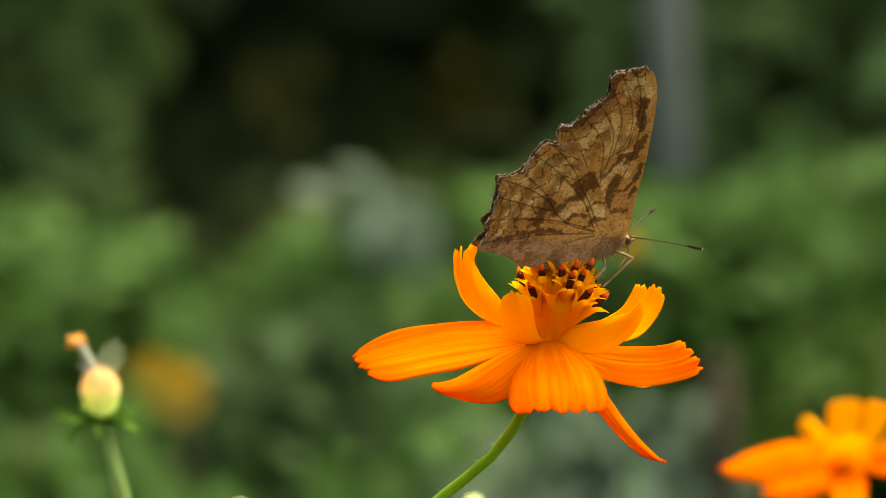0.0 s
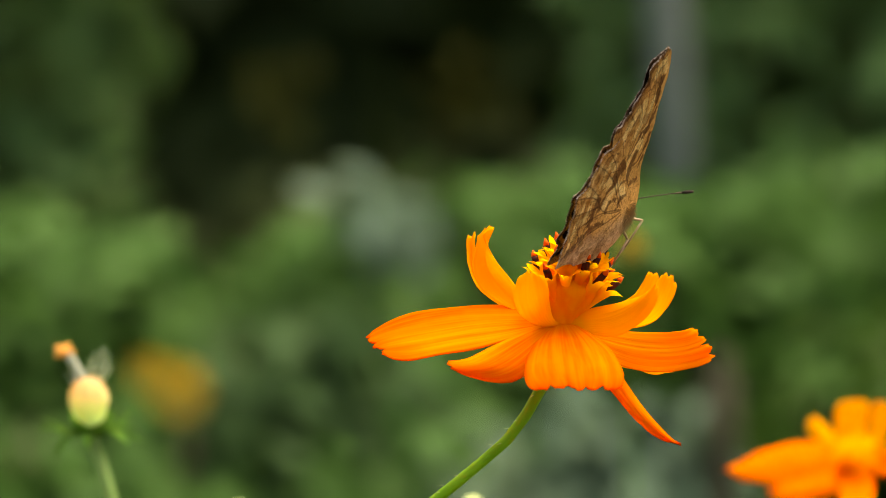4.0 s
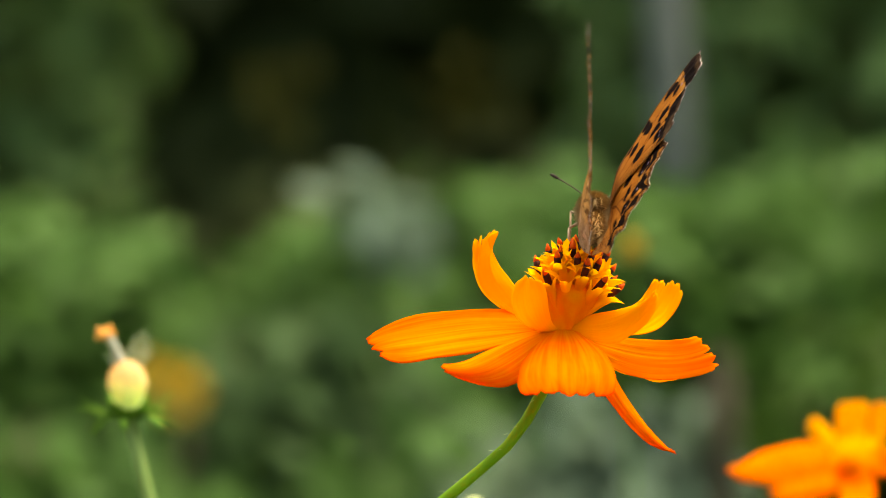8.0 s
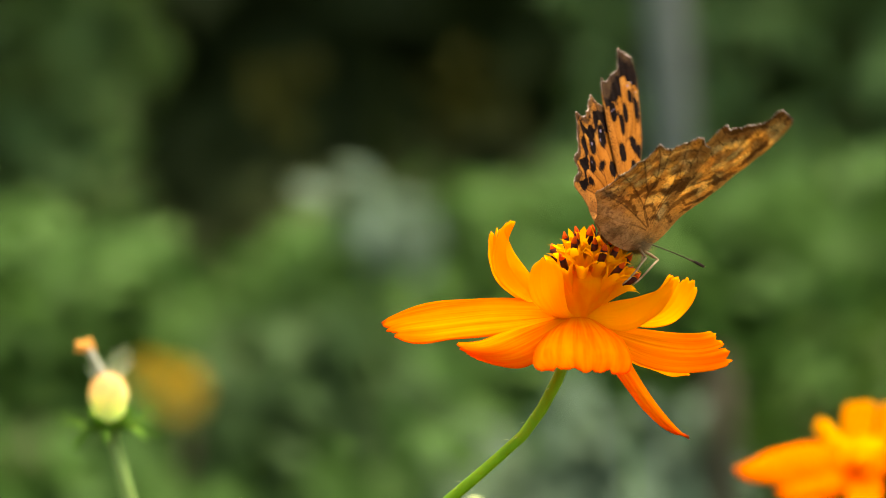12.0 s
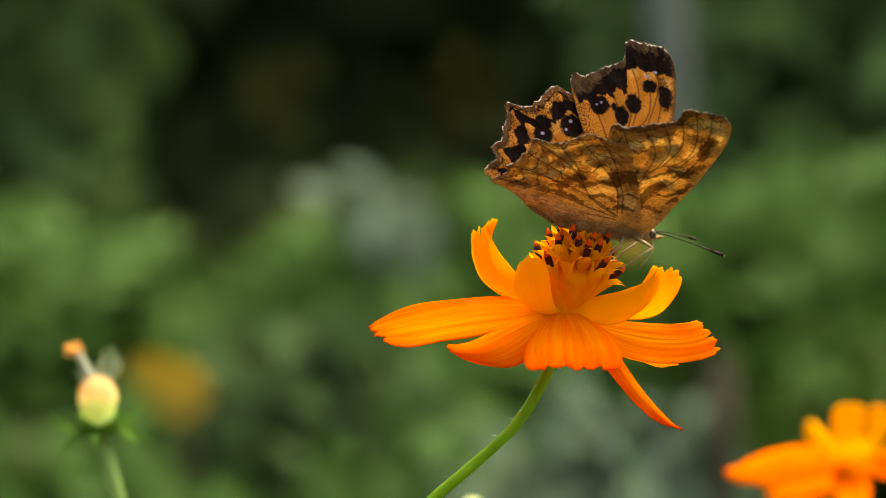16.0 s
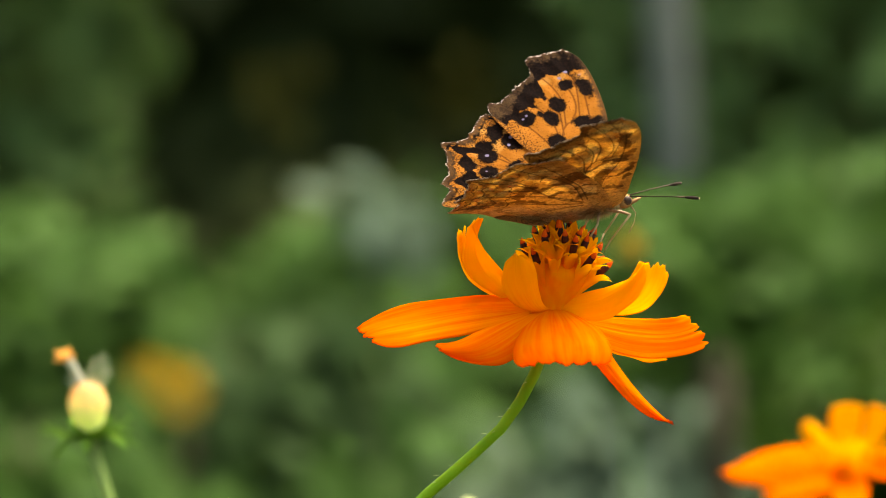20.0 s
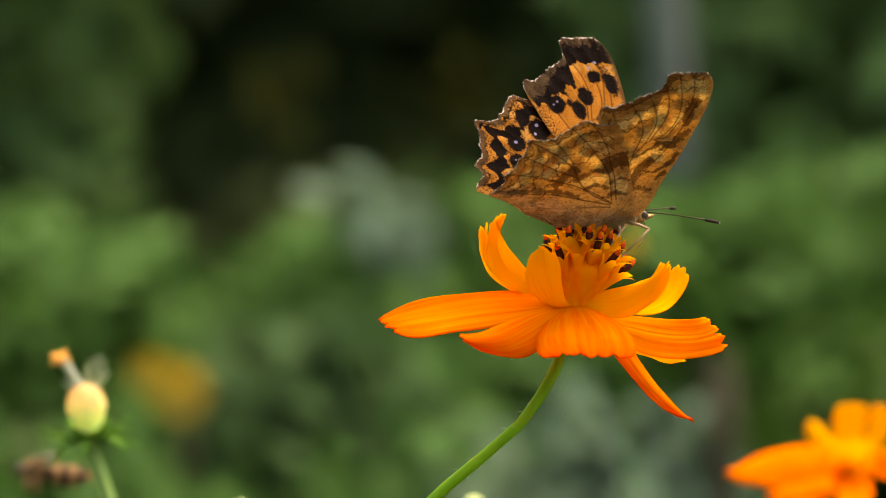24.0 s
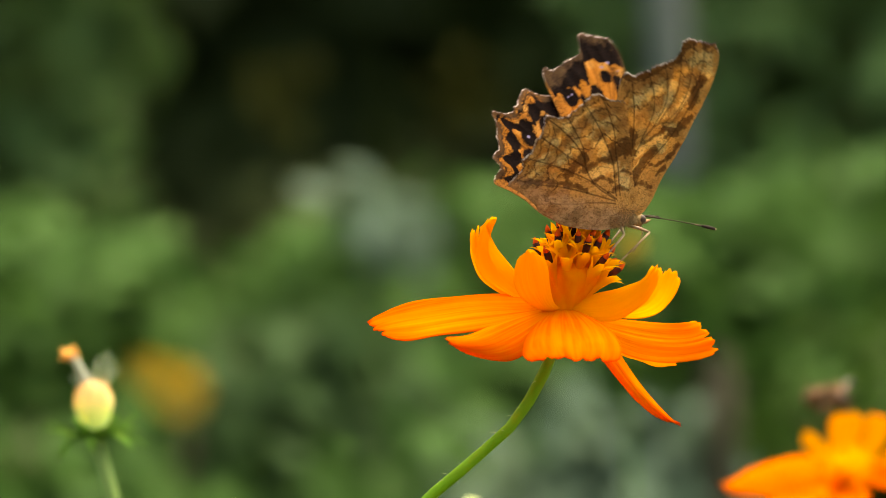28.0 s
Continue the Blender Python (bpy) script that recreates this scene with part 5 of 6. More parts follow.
# ---- what moves ----
FLOWER_ROWS = [  # seconds, x and z of its middle (mm from the line of sight), nod, lean and turn (degrees)
    (0.0, 18.03, -14.17, 0.0, -0.0, 0.0),
    (0.2, 18.79, -13.75, -0.4, -0.0, 0.3),
    (0.5, 19.49, -12.59, -1.1, -0.0, 0.8),
    (0.7, 19.26, -12.50, -0.5, -0.0, 0.6),
    (1.0, 18.16, -13.78, 0.4, -0.0, 0.2),
    (1.2, 17.25, -13.29, -0.5, -0.1, 0.7),
    (1.5, 18.95, -12.02, -1.9, -0.3, 1.4),
    (2.0, 16.19, -13.64, 0.3, -0.3, -0.3),
    (2.5, 19.78, -11.83, -2.3, -0.0, 1.4),
    (3.0, 17.88, -12.19, -0.9, -0.5, 0.6),
    (3.5, 19.76, -11.35, -2.7, 0.1, 1.4),
    (5.5, 20.79, -12.94, -1.8, 1.2, 0.7),
    (5.8, 27.67, -9.67, -2.5, 1.3, 1.0),
    (6.0, 23.57, -11.62, -3.0, 1.5, 1.2),
    (6.1, 22.51, -11.84, -3.4, 1.8, 1.4),
    (6.4, 25.72, -11.80, -4.6, 2.9, 2.2),
    (6.5, 29.64, -11.31, -5.0, 3.2, 2.4),
    (6.7, 27.78, -11.69, -3.1, 3.4, 1.1),
    (7.0, 23.78, -15.32, -0.1, 3.7, -0.9),
    (7.1, 19.75, -14.44, -1.2, 3.6, -0.4),
    (7.2, 19.88, -13.13, -2.3, 3.5, 0.0),
    (7.3, 24.96, -12.24, -3.3, 3.4, 0.5),
    (7.4, 29.43, -11.55, -4.4, 3.3, 1.0),
    (7.5, 28.11, -11.25, -5.5, 3.3, 1.5),
    (7.6, 25.14, -9.69, -4.9, 3.0, 0.8),
    (7.7, 21.94, -10.18, -4.3, 2.7, 0.0),
    (7.8, 23.28, -11.49, -3.7, 2.4, -0.7),
    (7.9, 22.35, -12.39, -3.1, 2.1, -1.5),
    (8.0, 20.35, -12.51, -2.6, 1.8, -2.2),
    (8.1, 20.37, -11.39, -3.7, 1.9, -1.3),
    (8.2, 24.47, -10.31, -4.8, 2.0, -0.4),
    (8.3, 28.17, -9.02, -5.9, 2.1, 0.5),
    (8.4, 29.20, -7.94, -7.1, 2.2, 1.4),
    (8.5, 27.74, -8.29, -8.2, 2.3, 2.2),
    (8.6, 26.76, -7.59, -7.6, 2.2, 1.4),
    (8.7, 26.38, -8.54, -7.0, 2.1, 0.6),
    (8.8, 28.05, -10.52, -6.4, 2.0, -0.2),
    (8.9, 27.47, -11.05, -5.8, 1.9, -1.0),
    (9.0, 23.20, -11.07, -5.2, 1.8, -1.8),
    (9.1, 20.82, -9.49, -5.3, 1.7, -1.4),
    (9.2, 21.55, -9.25, -5.3, 1.6, -1.1),
    (9.3, 23.32, -9.21, -5.4, 1.5, -0.7),
    (9.4, 24.67, -8.97, -5.4, 1.3, -0.4),
    (9.5, 23.96, -10.13, -5.5, 1.2, -0.0),
    (9.6, 25.40, -9.06, -5.7, 1.1, -0.1),
    (9.7, 26.01, -8.98, -5.9, 1.0, -0.3),
    (9.8, 24.57, -8.90, -6.1, 0.9, -0.4),
    (9.9, 22.92, -8.40, -6.3, 0.8, -0.5),
    (10.0, 22.34, -9.19, -6.5, 0.6, -0.7),
    (10.1, 25.20, -8.52, -6.8, 0.9, -0.3),
    (10.2, 27.91, -8.93, -7.0, 1.2, 0.0),
    (10.3, 29.79, -8.51, -7.3, 1.4, 0.4),
    (10.4, 28.58, -8.09, -7.5, 1.7, 0.8),
    (10.5, 26.04, -8.94, -7.8, 1.9, 1.1),
    (10.6, 24.73, -7.84, -7.5, 2.3, 0.8),
    (10.7, 23.94, -8.41, -7.1, 2.6, 0.5),
    (10.8, 23.37, -9.60, -6.8, 2.9, 0.2),
    (10.9, 23.61, -10.38, -6.5, 3.2, -0.1),
    (11.0, 25.12, -11.30, -6.2, 3.6, -0.4),
    (11.1, 26.83, -9.34, -6.6, 3.3, -0.3),
    (11.2, 27.95, -8.75, -7.1, 3.1, -0.2),
    (11.3, 27.62, -7.74, -7.6, 2.9, -0.1),
    (11.4, 27.09, -7.15, -8.1, 2.7, 0.0),
    (11.5, 25.25, -8.78, -8.6, 2.5, 0.1),
    (11.6, 24.60, -8.09, -8.4, 2.6, -0.2),
    (11.7, 24.28, -9.01, -8.1, 2.7, -0.5),
    (11.8, 23.96, -9.93, -7.8, 2.8, -0.8),
    (11.9, 23.64, -9.62, -7.5, 2.9, -1.2),
    (12.0, 22.75, -10.72, -7.2, 3.0, -1.5),
    (12.1, 23.00, -8.44, -7.3, 2.9, -1.2),
    (12.2, 23.92, -7.99, -7.4, 2.9, -0.9),
    (12.3, 25.04, -7.74, -7.6, 2.8, -0.6),
    (12.4, 25.34, -7.70, -7.7, 2.8, -0.3),
    (12.5, 24.54, -9.52, -7.8, 2.7, -0.0),
    (14.5, 22.66, -10.37, -6.6, 1.7, -1.1),
    (14.7, 20.46, -9.04, -6.8, 1.3, -0.7),
    (14.9, 21.08, -8.48, -7.0, 1.0, -0.3),
    (15.0, 22.12, -9.61, -7.1, 0.8, -0.1),
    (15.2, 23.37, -8.46, -6.6, 0.5, -0.6),
    (15.4, 20.61, -8.72, -6.2, 0.3, -1.1),
    (15.5, 19.49, -10.22, -6.0, 0.2, -1.4),
    (15.7, 20.20, -8.54, -6.1, 0.3, -1.1),
    (16.0, 20.66, -9.97, -6.3, 0.5, -0.8),
    (16.4, 20.51, -9.25, -6.0, 0.6, -1.3),
    (16.5, 20.10, -10.58, -5.9, 0.6, -1.4),
    (16.7, 19.09, -8.60, -6.1, 0.5, -1.2),
    (17.0, 19.99, -10.09, -6.3, 0.5, -0.9),
    (17.4, 17.90, -9.50, -5.1, -0.2, -1.8),
    (17.5, 16.93, -11.08, -4.8, -0.3, -2.0),
    (17.7, 16.73, -9.27, -5.4, 0.0, -1.3),
    (18.0, 20.41, -10.28, -6.4, 0.6, -0.3),
    (18.4, 15.12, -10.62, -4.3, -0.6, -1.8),
    (18.5, 15.64, -11.54, -3.8, -0.9, -2.2),
    (19.0, 18.43, -9.84, -5.4, -0.6, -0.5),
    (19.3, 16.04, -9.40, -5.4, -1.1, -1.1),
    (19.5, 15.87, -10.28, -5.4, -1.5, -1.5),
    (19.6, 17.70, -8.66, -5.6, -1.4, -1.3),
    (20.0, 18.71, -9.47, -6.7, -0.8, -0.5),
    (20.3, 16.87, -9.05, -6.1, -0.9, -0.9),
    (20.5, 17.71, -10.21, -5.8, -1.0, -1.1),
    (20.6, 19.54, -8.68, -6.0, -0.9, -0.9),
    (21.0, 19.42, -9.42, -6.8, -0.6, -0.2),
    (21.3, 17.02, -9.22, -5.1, -1.2, -1.4),
    (21.5, 14.66, -10.99, -4.0, -1.7, -2.3),
    (23.5, 17.11, -12.19, -3.8, -0.3, -1.3),
    (23.8, 19.88, -9.03, -6.7, 0.4, 0.1),
    (24.0, 22.16, -9.00, -8.6, 0.8, 1.0),
    (24.3, 19.88, -8.95, -6.7, 0.0, -0.2),
    (24.5, 17.70, -10.94, -5.4, -0.5, -1.1),
    (24.7, 19.03, -8.73, -6.6, -0.0, -0.4),
    (25.0, 21.76, -9.08, -8.5, 0.6, 0.6),
    (25.3, 18.68, -8.22, -7.1, -0.0, -0.1),
    (25.5, 17.93, -10.41, -6.1, -0.5, -0.6),
    (25.6, 18.90, -9.06, -6.7, -0.4, -0.4),
    (26.0, 20.60, -8.59, -8.9, 0.1, 0.5),
    (26.4, 18.94, -8.93, -6.9, -0.6, -0.5),
    (26.5, 17.97, -10.04, -6.4, -0.8, -0.8),
    (26.6, 17.72, -9.61, -6.6, -0.6, -0.5),
    (26.8, 20.08, -9.77, -7.1, -0.4, 0.2),
    (27.0, 21.24, -9.49, -7.6, -0.1, 0.8),
    (27.4, 20.05, -7.98, -7.4, 0.2, -0.2),
    (27.5, 19.69, -9.99, -7.4, 0.3, -0.4),
    (27.7, 20.12, -8.57, -7.9, 0.6, -0.4),
    (28.0, 20.44, -9.54, -8.6, 1.0, -0.4),
]
BUTTERFLY_ROWS = [  # seconds, x and z of its head (mm), turn, climb and roll, left and right wing raised, wings swept (degrees)
    (0.0, 28.95, 2.25, 32.1, 7.5, 28.3, 90.2, 90.2, -1.4),
    (0.2, 29.54, 1.46, 34.4, 5.6, 25.5, 90.2, 90.2, -0.5),
    (0.5, 29.85, 3.64, 42.1, 9.0, 25.6, 90.2, 90.2, 0.8),
    (0.7, 29.47, 3.90, 42.7, 9.8, 23.8, 90.2, 90.2, -0.1),
    (1.0, 27.81, 3.96, 47.2, 15.7, 24.0, 90.2, 90.2, 0.5),
    (1.2, 25.60, 4.65, 48.9, 15.5, 22.3, 90.2, 90.2, -1.2),
    (1.5, 27.32, 5.98, 55.9, 19.4, 21.8, 90.2, 90.2, 1.5),
    (2.0, 22.98, 4.82, 63.5, 22.9, 21.8, 90.2, 90.2, 1.3),
    (2.5, 26.81, 8.06, 63.7, 28.7, 21.9, 90.2, 90.2, 1.5),
    (3.0, 25.33, 5.68, 69.6, 24.7, 23.8, 90.2, 90.2, 1.3),
    (3.5, 28.13, 8.48, 64.3, 26.6, 26.7, 90.2, 90.2, -1.1),
    (5.5, 31.61, 5.15, 55.2, 21.2, 25.9, 90.2, 90.2, 2.5),
    (5.8, 37.29, 7.00, 58.5, 12.3, 24.6, 90.2, 90.2, 0.6),
    (6.1, 32.20, 5.82, 56.2, 15.3, 24.2, 90.2, 90.2, 1.4),
    (6.4, 35.92, 6.51, 55.7, 18.7, 25.4, 90.2, 90.2, 1.1),
    (6.7, 37.84, 6.31, 61.0, 17.4, 25.4, 90.2, 90.2, 0.9),
    (7.0, 33.30, 3.50, 64.1, 20.5, 22.4, 90.2, 90.2, 0.9),
    (7.1, 29.58, 4.05, 68.4, 21.3, 19.1, 90.2, 90.2, -2.0),
    (7.2, 28.21, 4.95, 71.8, 16.9, 16.7, 77.4, 79.4, -4.0),
    (7.3, 30.30, 6.31, 80.0, 18.9, 15.0, 68.1, 59.3, -3.4),
    (7.4, 35.34, 6.00, 77.3, 10.0, 13.6, 44.5, 31.2, 0.2),
    (7.5, 34.10, 8.18, 77.6, 12.7, 12.0, 19.0, 12.8, 1.6),
    (7.6, 29.92, 9.94, 79.2, 7.6, 11.2, 22.2, 20.9, 1.5),
    (7.7, 27.45, 9.45, 83.9, 18.5, 11.4, 53.5, 46.5, -2.0),
    (7.8, 28.55, 7.90, 84.7, 21.6, 11.3, 83.1, 68.1, -2.5),
    (7.9, 27.44, 8.00, 85.2, 24.4, 11.0, 88.3, 72.4, -3.2),
    (8.0, 24.24, 7.72, 88.6, 20.0, 10.4, 78.5, 68.1, -1.1),
    (8.1, 23.61, 7.56, 87.4, 17.5, 9.8, 59.7, 55.2, -1.2),
    (8.2, 27.14, 8.95, 85.5, 15.5, 9.2, 38.4, 31.7, -1.6),
    (8.3, 30.07, 9.57, 89.9, 13.1, 9.2, 12.2, 7.2, -1.1),
    (8.4, 31.57, 10.05, 92.1, 10.6, 9.1, -6.4, -8.7, -0.5),
    (8.5, 30.12, 11.24, 94.9, 7.1, 9.2, -3.0, -4.0, -0.3),
    (8.6, 28.37, 10.86, 90.5, 12.1, 9.2, 17.1, 13.5, -1.7),
    (8.7, 30.21, 8.64, 90.2, 17.2, 9.3, 53.4, 41.7, -3.5),
    (8.8, 31.78, 7.94, 89.4, 20.9, 9.1, 77.7, 64.6, -3.5),
    (8.9, 30.35, 7.08, 88.3, 20.6, 8.4, 78.1, 66.5, -1.6),
    (9.0, 24.84, 7.56, 97.5, 18.4, 7.6, 61.3, 58.7, 1.1),
    (9.1, 22.09, 8.86, 99.4, 16.0, 7.7, 41.0, 42.3, 0.4),
    (9.2, 22.79, 9.92, 96.5, 13.9, 7.7, 18.9, 23.6, -0.1),
    (9.3, 24.43, 9.41, 98.1, 13.1, 7.4, 1.6, 4.5, -0.9),
    (9.4, 25.13, 9.63, 97.0, 12.8, 6.8, -4.6, -1.6, -1.0),
    (9.5, 25.05, 9.40, 95.9, 12.5, 6.3, -1.4, 1.0, -2.3),
    (9.6, 25.88, 9.07, 89.8, 12.2, 5.8, 10.4, 8.8, -3.6),
    (9.7, 26.91, 9.08, 87.0, 12.7, 5.7, 26.4, 24.0, -6.0),
    (9.8, 25.63, 9.84, 89.6, 13.5, 6.2, 48.1, 47.9, -8.0),
    (9.9, 19.55, 8.22, 110.6, 5.6, 7.2, 67.0, 72.5, -4.7),
    (10.0, 19.71, 7.44, 111.9, 6.1, 8.1, 72.8, 83.4, 3.4),
    (10.1, 21.23, 7.32, 113.9, 6.4, 8.0, 68.9, 72.4, -0.7),
    (10.2, 26.74, 7.80, 124.2, 6.1, 7.9, 56.0, 56.4, 0.3),
    (10.3, 29.47, 8.72, 115.8, 7.7, 7.7, 45.2, 40.1, 0.1),
    (10.4, 29.47, 9.42, 103.8, 9.1, 7.4, 29.0, 27.4, 0.9),
    (10.5, 28.37, 10.32, 97.7, 9.9, 7.2, 12.9, 13.1, 2.3),
    (10.6, 26.61, 10.46, 94.5, 10.7, 7.4, 4.5, 8.4, 2.2),
    (10.7, 26.19, 9.61, 92.2, 11.0, 8.0, 13.8, 13.0, 1.8),
    (10.8, 26.82, 8.56, 89.6, 12.9, 8.9, 35.5, 27.2, 0.8),
    (10.9, 28.54, 7.77, 86.7, 16.8, 10.0, 60.0, 49.0, -0.7),
    (11.0, 32.81, 8.23, 77.4, 18.6, 11.2, 81.0, 68.9, -0.3),
    (11.1, 33.72, 8.97, 83.7, 22.1, 12.5, 73.2, 64.4, -3.4),
    (11.2, 34.05, 8.95, 88.3, 24.9, 13.3, 64.9, 49.3, -5.4),
    (11.3, 32.60, 9.85, 94.8, 25.6, 13.4, 52.4, 37.2, -5.4),
    (11.4, 31.27, 6.57, 94.7, 19.9, 12.8, 39.9, 24.6, -0.9),
    (11.5, 31.99, 6.49, 72.8, 3.7, 12.3, 18.1, 14.7, 8.9),
    (11.6, 31.45, 6.39, 69.1, -3.8, 12.1, 21.2, 12.8, 9.7),
    (11.7, 32.74, 5.63, 61.4, -11.5, 12.0, 42.2, 29.0, 10.4),
    (11.8, 32.17, 2.97, 70.3, -11.8, 12.0, 72.2, 55.5, 8.6),
    (11.9, 31.90, 1.29, 70.1, -12.3, 12.1, 80.4, 61.0, 5.6),
    (12.0, 32.20, 1.39, 67.1, -12.7, 12.3, 69.6, 52.8, 3.0),
    (12.1, 33.13, 2.57, 66.7, -13.5, 11.8, 53.5, 37.8, 2.9),
    (12.2, 33.66, 5.17, 65.4, -9.7, 11.4, 38.2, 27.9, 4.0),
    (12.3, 35.18, 5.59, 63.9, -10.1, 11.2, 31.0, 23.5, 3.7),
    (12.4, 35.14, 5.08, 63.9, -12.0, 11.0, 40.4, 36.1, 2.7),
    (12.5, 37.85, 5.13, 47.5, -7.5, 11.0, 55.6, 53.4, 2.5),
    (14.5, 36.40, 5.27, 22.1, -2.3, 10.8, 60.4, 52.4, 9.5),
    (14.7, 33.56, 4.75, 21.4, -3.7, 10.9, 45.0, 38.2, 9.3),
    (14.9, 33.95, 4.94, 20.5, -6.6, 11.0, 29.4, 24.4, 7.3),
    (15.0, 35.40, 4.90, 12.6, -8.0, 9.6, 40.2, 20.0, 5.0),
    (15.2, 35.11, 3.46, 15.0, -12.1, 10.8, 62.1, 48.9, 6.3),
    (15.4, 32.04, 3.32, 15.0, -11.8, 11.0, 49.8, 34.6, 3.7),
    (15.5, 32.01, 3.11, 14.9, -12.2, 11.0, 51.4, 37.3, 2.5),
    (15.7, 32.30, 2.61, 18.9, -12.8, 11.1, 65.2, 52.3, 1.7),
    (16.0, 33.09, 3.21, 18.8, -13.7, 11.2, 64.8, 45.7, -0.6),
    (16.4, 31.90, 2.49, 28.9, -13.9, 11.2, 75.3, 61.0, 1.3),
    (16.5, 31.51, 2.37, 28.3, -14.7, 11.2, 72.0, 56.4, -0.3),
    (16.7, 30.74, 2.58, 27.5, -16.0, 11.0, 64.6, 47.5, -2.4),
    (17.0, 31.43, 3.16, 24.7, -14.6, 10.7, 62.8, 43.6, -1.6),
    (17.4, 27.82, 2.70, 25.3, -7.9, 10.6, 61.8, 38.9, 0.1),
    (17.5, 26.89, 3.31, 27.0, -6.7, 10.5, 61.0, 41.4, -0.4),
    (17.7, 26.37, 4.82, 26.4, -6.0, 10.3, 54.6, 42.6, -1.6),
    (18.0, 30.80, 4.70, 23.8, -4.9, 9.7, 63.0, 44.6, -1.2),
    (18.4, 25.62, 5.20, 16.2, 3.8, 10.9, 53.5, 44.2, -3.1),
    (18.5, 26.24, 5.74, 15.2, 4.9, 11.0, 52.9, 44.5, -4.4),
    (19.0, 29.24, 7.41, 16.7, 5.0, 11.4, 42.8, 28.5, -4.5),
    (19.3, 25.10, 6.35, 15.7, 6.2, 11.6, 52.8, 38.7, -3.9),
    (19.5, 25.88, 6.73, 12.4, 6.3, 11.6, 41.0, 29.8, -5.3),
    (19.6, 26.77, 6.92, 11.0, 6.0, 11.4, 34.5, 25.2, -6.2),
    (20.0, 28.94, 8.54, 7.9, 6.6, 10.9, 42.6, 34.3, -5.0),
    (20.3, 26.11, 8.15, 6.5, 7.9, 11.0, 39.8, 29.8, -5.0),
    (20.5, 27.67, 8.14, 7.3, 7.3, 11.0, 41.9, 32.4, -4.5),
    (20.6, 28.57, 7.94, 8.2, 6.8, 10.9, 42.8, 32.9, -3.4),
    (21.0, 29.52, 8.12, 10.2, 5.6, 10.5, 43.9, 33.6, -2.0),
    (21.3, 27.69, 6.86, 11.9, 2.8, 11.0, 33.3, 20.1, -1.4),
    (21.5, 25.07, 7.70, 12.6, 7.6, 11.3, 19.2, 6.3, -4.4),
    (23.5, 26.47, 4.48, 25.2, 5.2, 10.7, 54.8, 39.6, 1.7),
    (23.8, 29.88, 4.88, 27.7, -3.2, 10.1, 67.6, 67.0, 0.3),
    (24.0, 31.56, 6.23, 28.3, -2.0, 9.9, 55.8, 53.8, -1.2),
    (24.3, 28.61, 5.36, 27.8, -0.2, 9.7, 57.3, 55.2, -1.8),
    (24.7, 28.33, 5.30, 24.8, -2.1, 9.4, 58.1, 58.4, -0.9),
    (25.0, 31.70, 6.07, 25.7, -2.8, 9.1, 53.5, 58.8, -2.1),
    (25.3, 27.18, 6.12, 25.8, 4.2, 9.4, 44.6, 47.0, -3.3),
    (25.5, 27.77, 4.89, 26.0, -2.6, 9.5, 54.2, 56.1, -4.6),
    (25.6, 28.26, 4.54, 26.9, -4.9, 9.5, 57.9, 59.5, -4.6),
    (26.0, 30.03, 5.38, 29.9, -5.8, 9.1, 51.8, 59.7, -3.9),
    (26.4, 28.43, 3.98, 27.9, -4.8, 8.9, 53.0, 53.7, -5.5),
    (26.5, 27.28, 6.63, 26.8, 3.3, 8.9, 52.9, 54.7, -5.3),
    (26.6, 26.12, 9.54, 26.1, 13.1, 9.1, 52.5, 54.2, -4.4),
    (26.8, 27.20, 10.45, 33.4, 16.9, 9.2, 32.7, 45.6, -4.4),
    (27.0, 28.99, 9.62, 39.1, 15.5, 9.6, 32.5, 43.4, -3.3),
    (27.4, 29.15, 6.98, 35.3, 1.2, 9.1, 42.7, 52.7, 3.0),
    (27.5, 29.91, 6.50, 37.9, 0.3, 9.0, 36.8, 46.4, 2.4),
    (27.7, 31.31, 6.37, 42.5, -1.1, 8.4, 25.8, 33.7, -0.6),
    (28.0, 31.26, 5.59, 39.2, -5.4, 7.8, 61.8, 69.7, 3.9),
]
STEM_ROWS = [  # seconds, swing of the stem at its flower (degrees)
    (0.0, -0.4), (1.0, 0.6), (3.0, 0.8), (6.0, 1.6), (7.0, 0.9), (8.0, 2.7), (9.0, 2.5), (10.0, 6.3), (11.0, 3.8), (12.0, 5.0), (15.0, 2.7), (16.0, 2.2), (17.0, 2.0), (19.0, 2.0), (21.0, 1.3), (24.0, 1.9), (26.0, 2.6), (27.0, 1.0), (28.0, 2.7)]
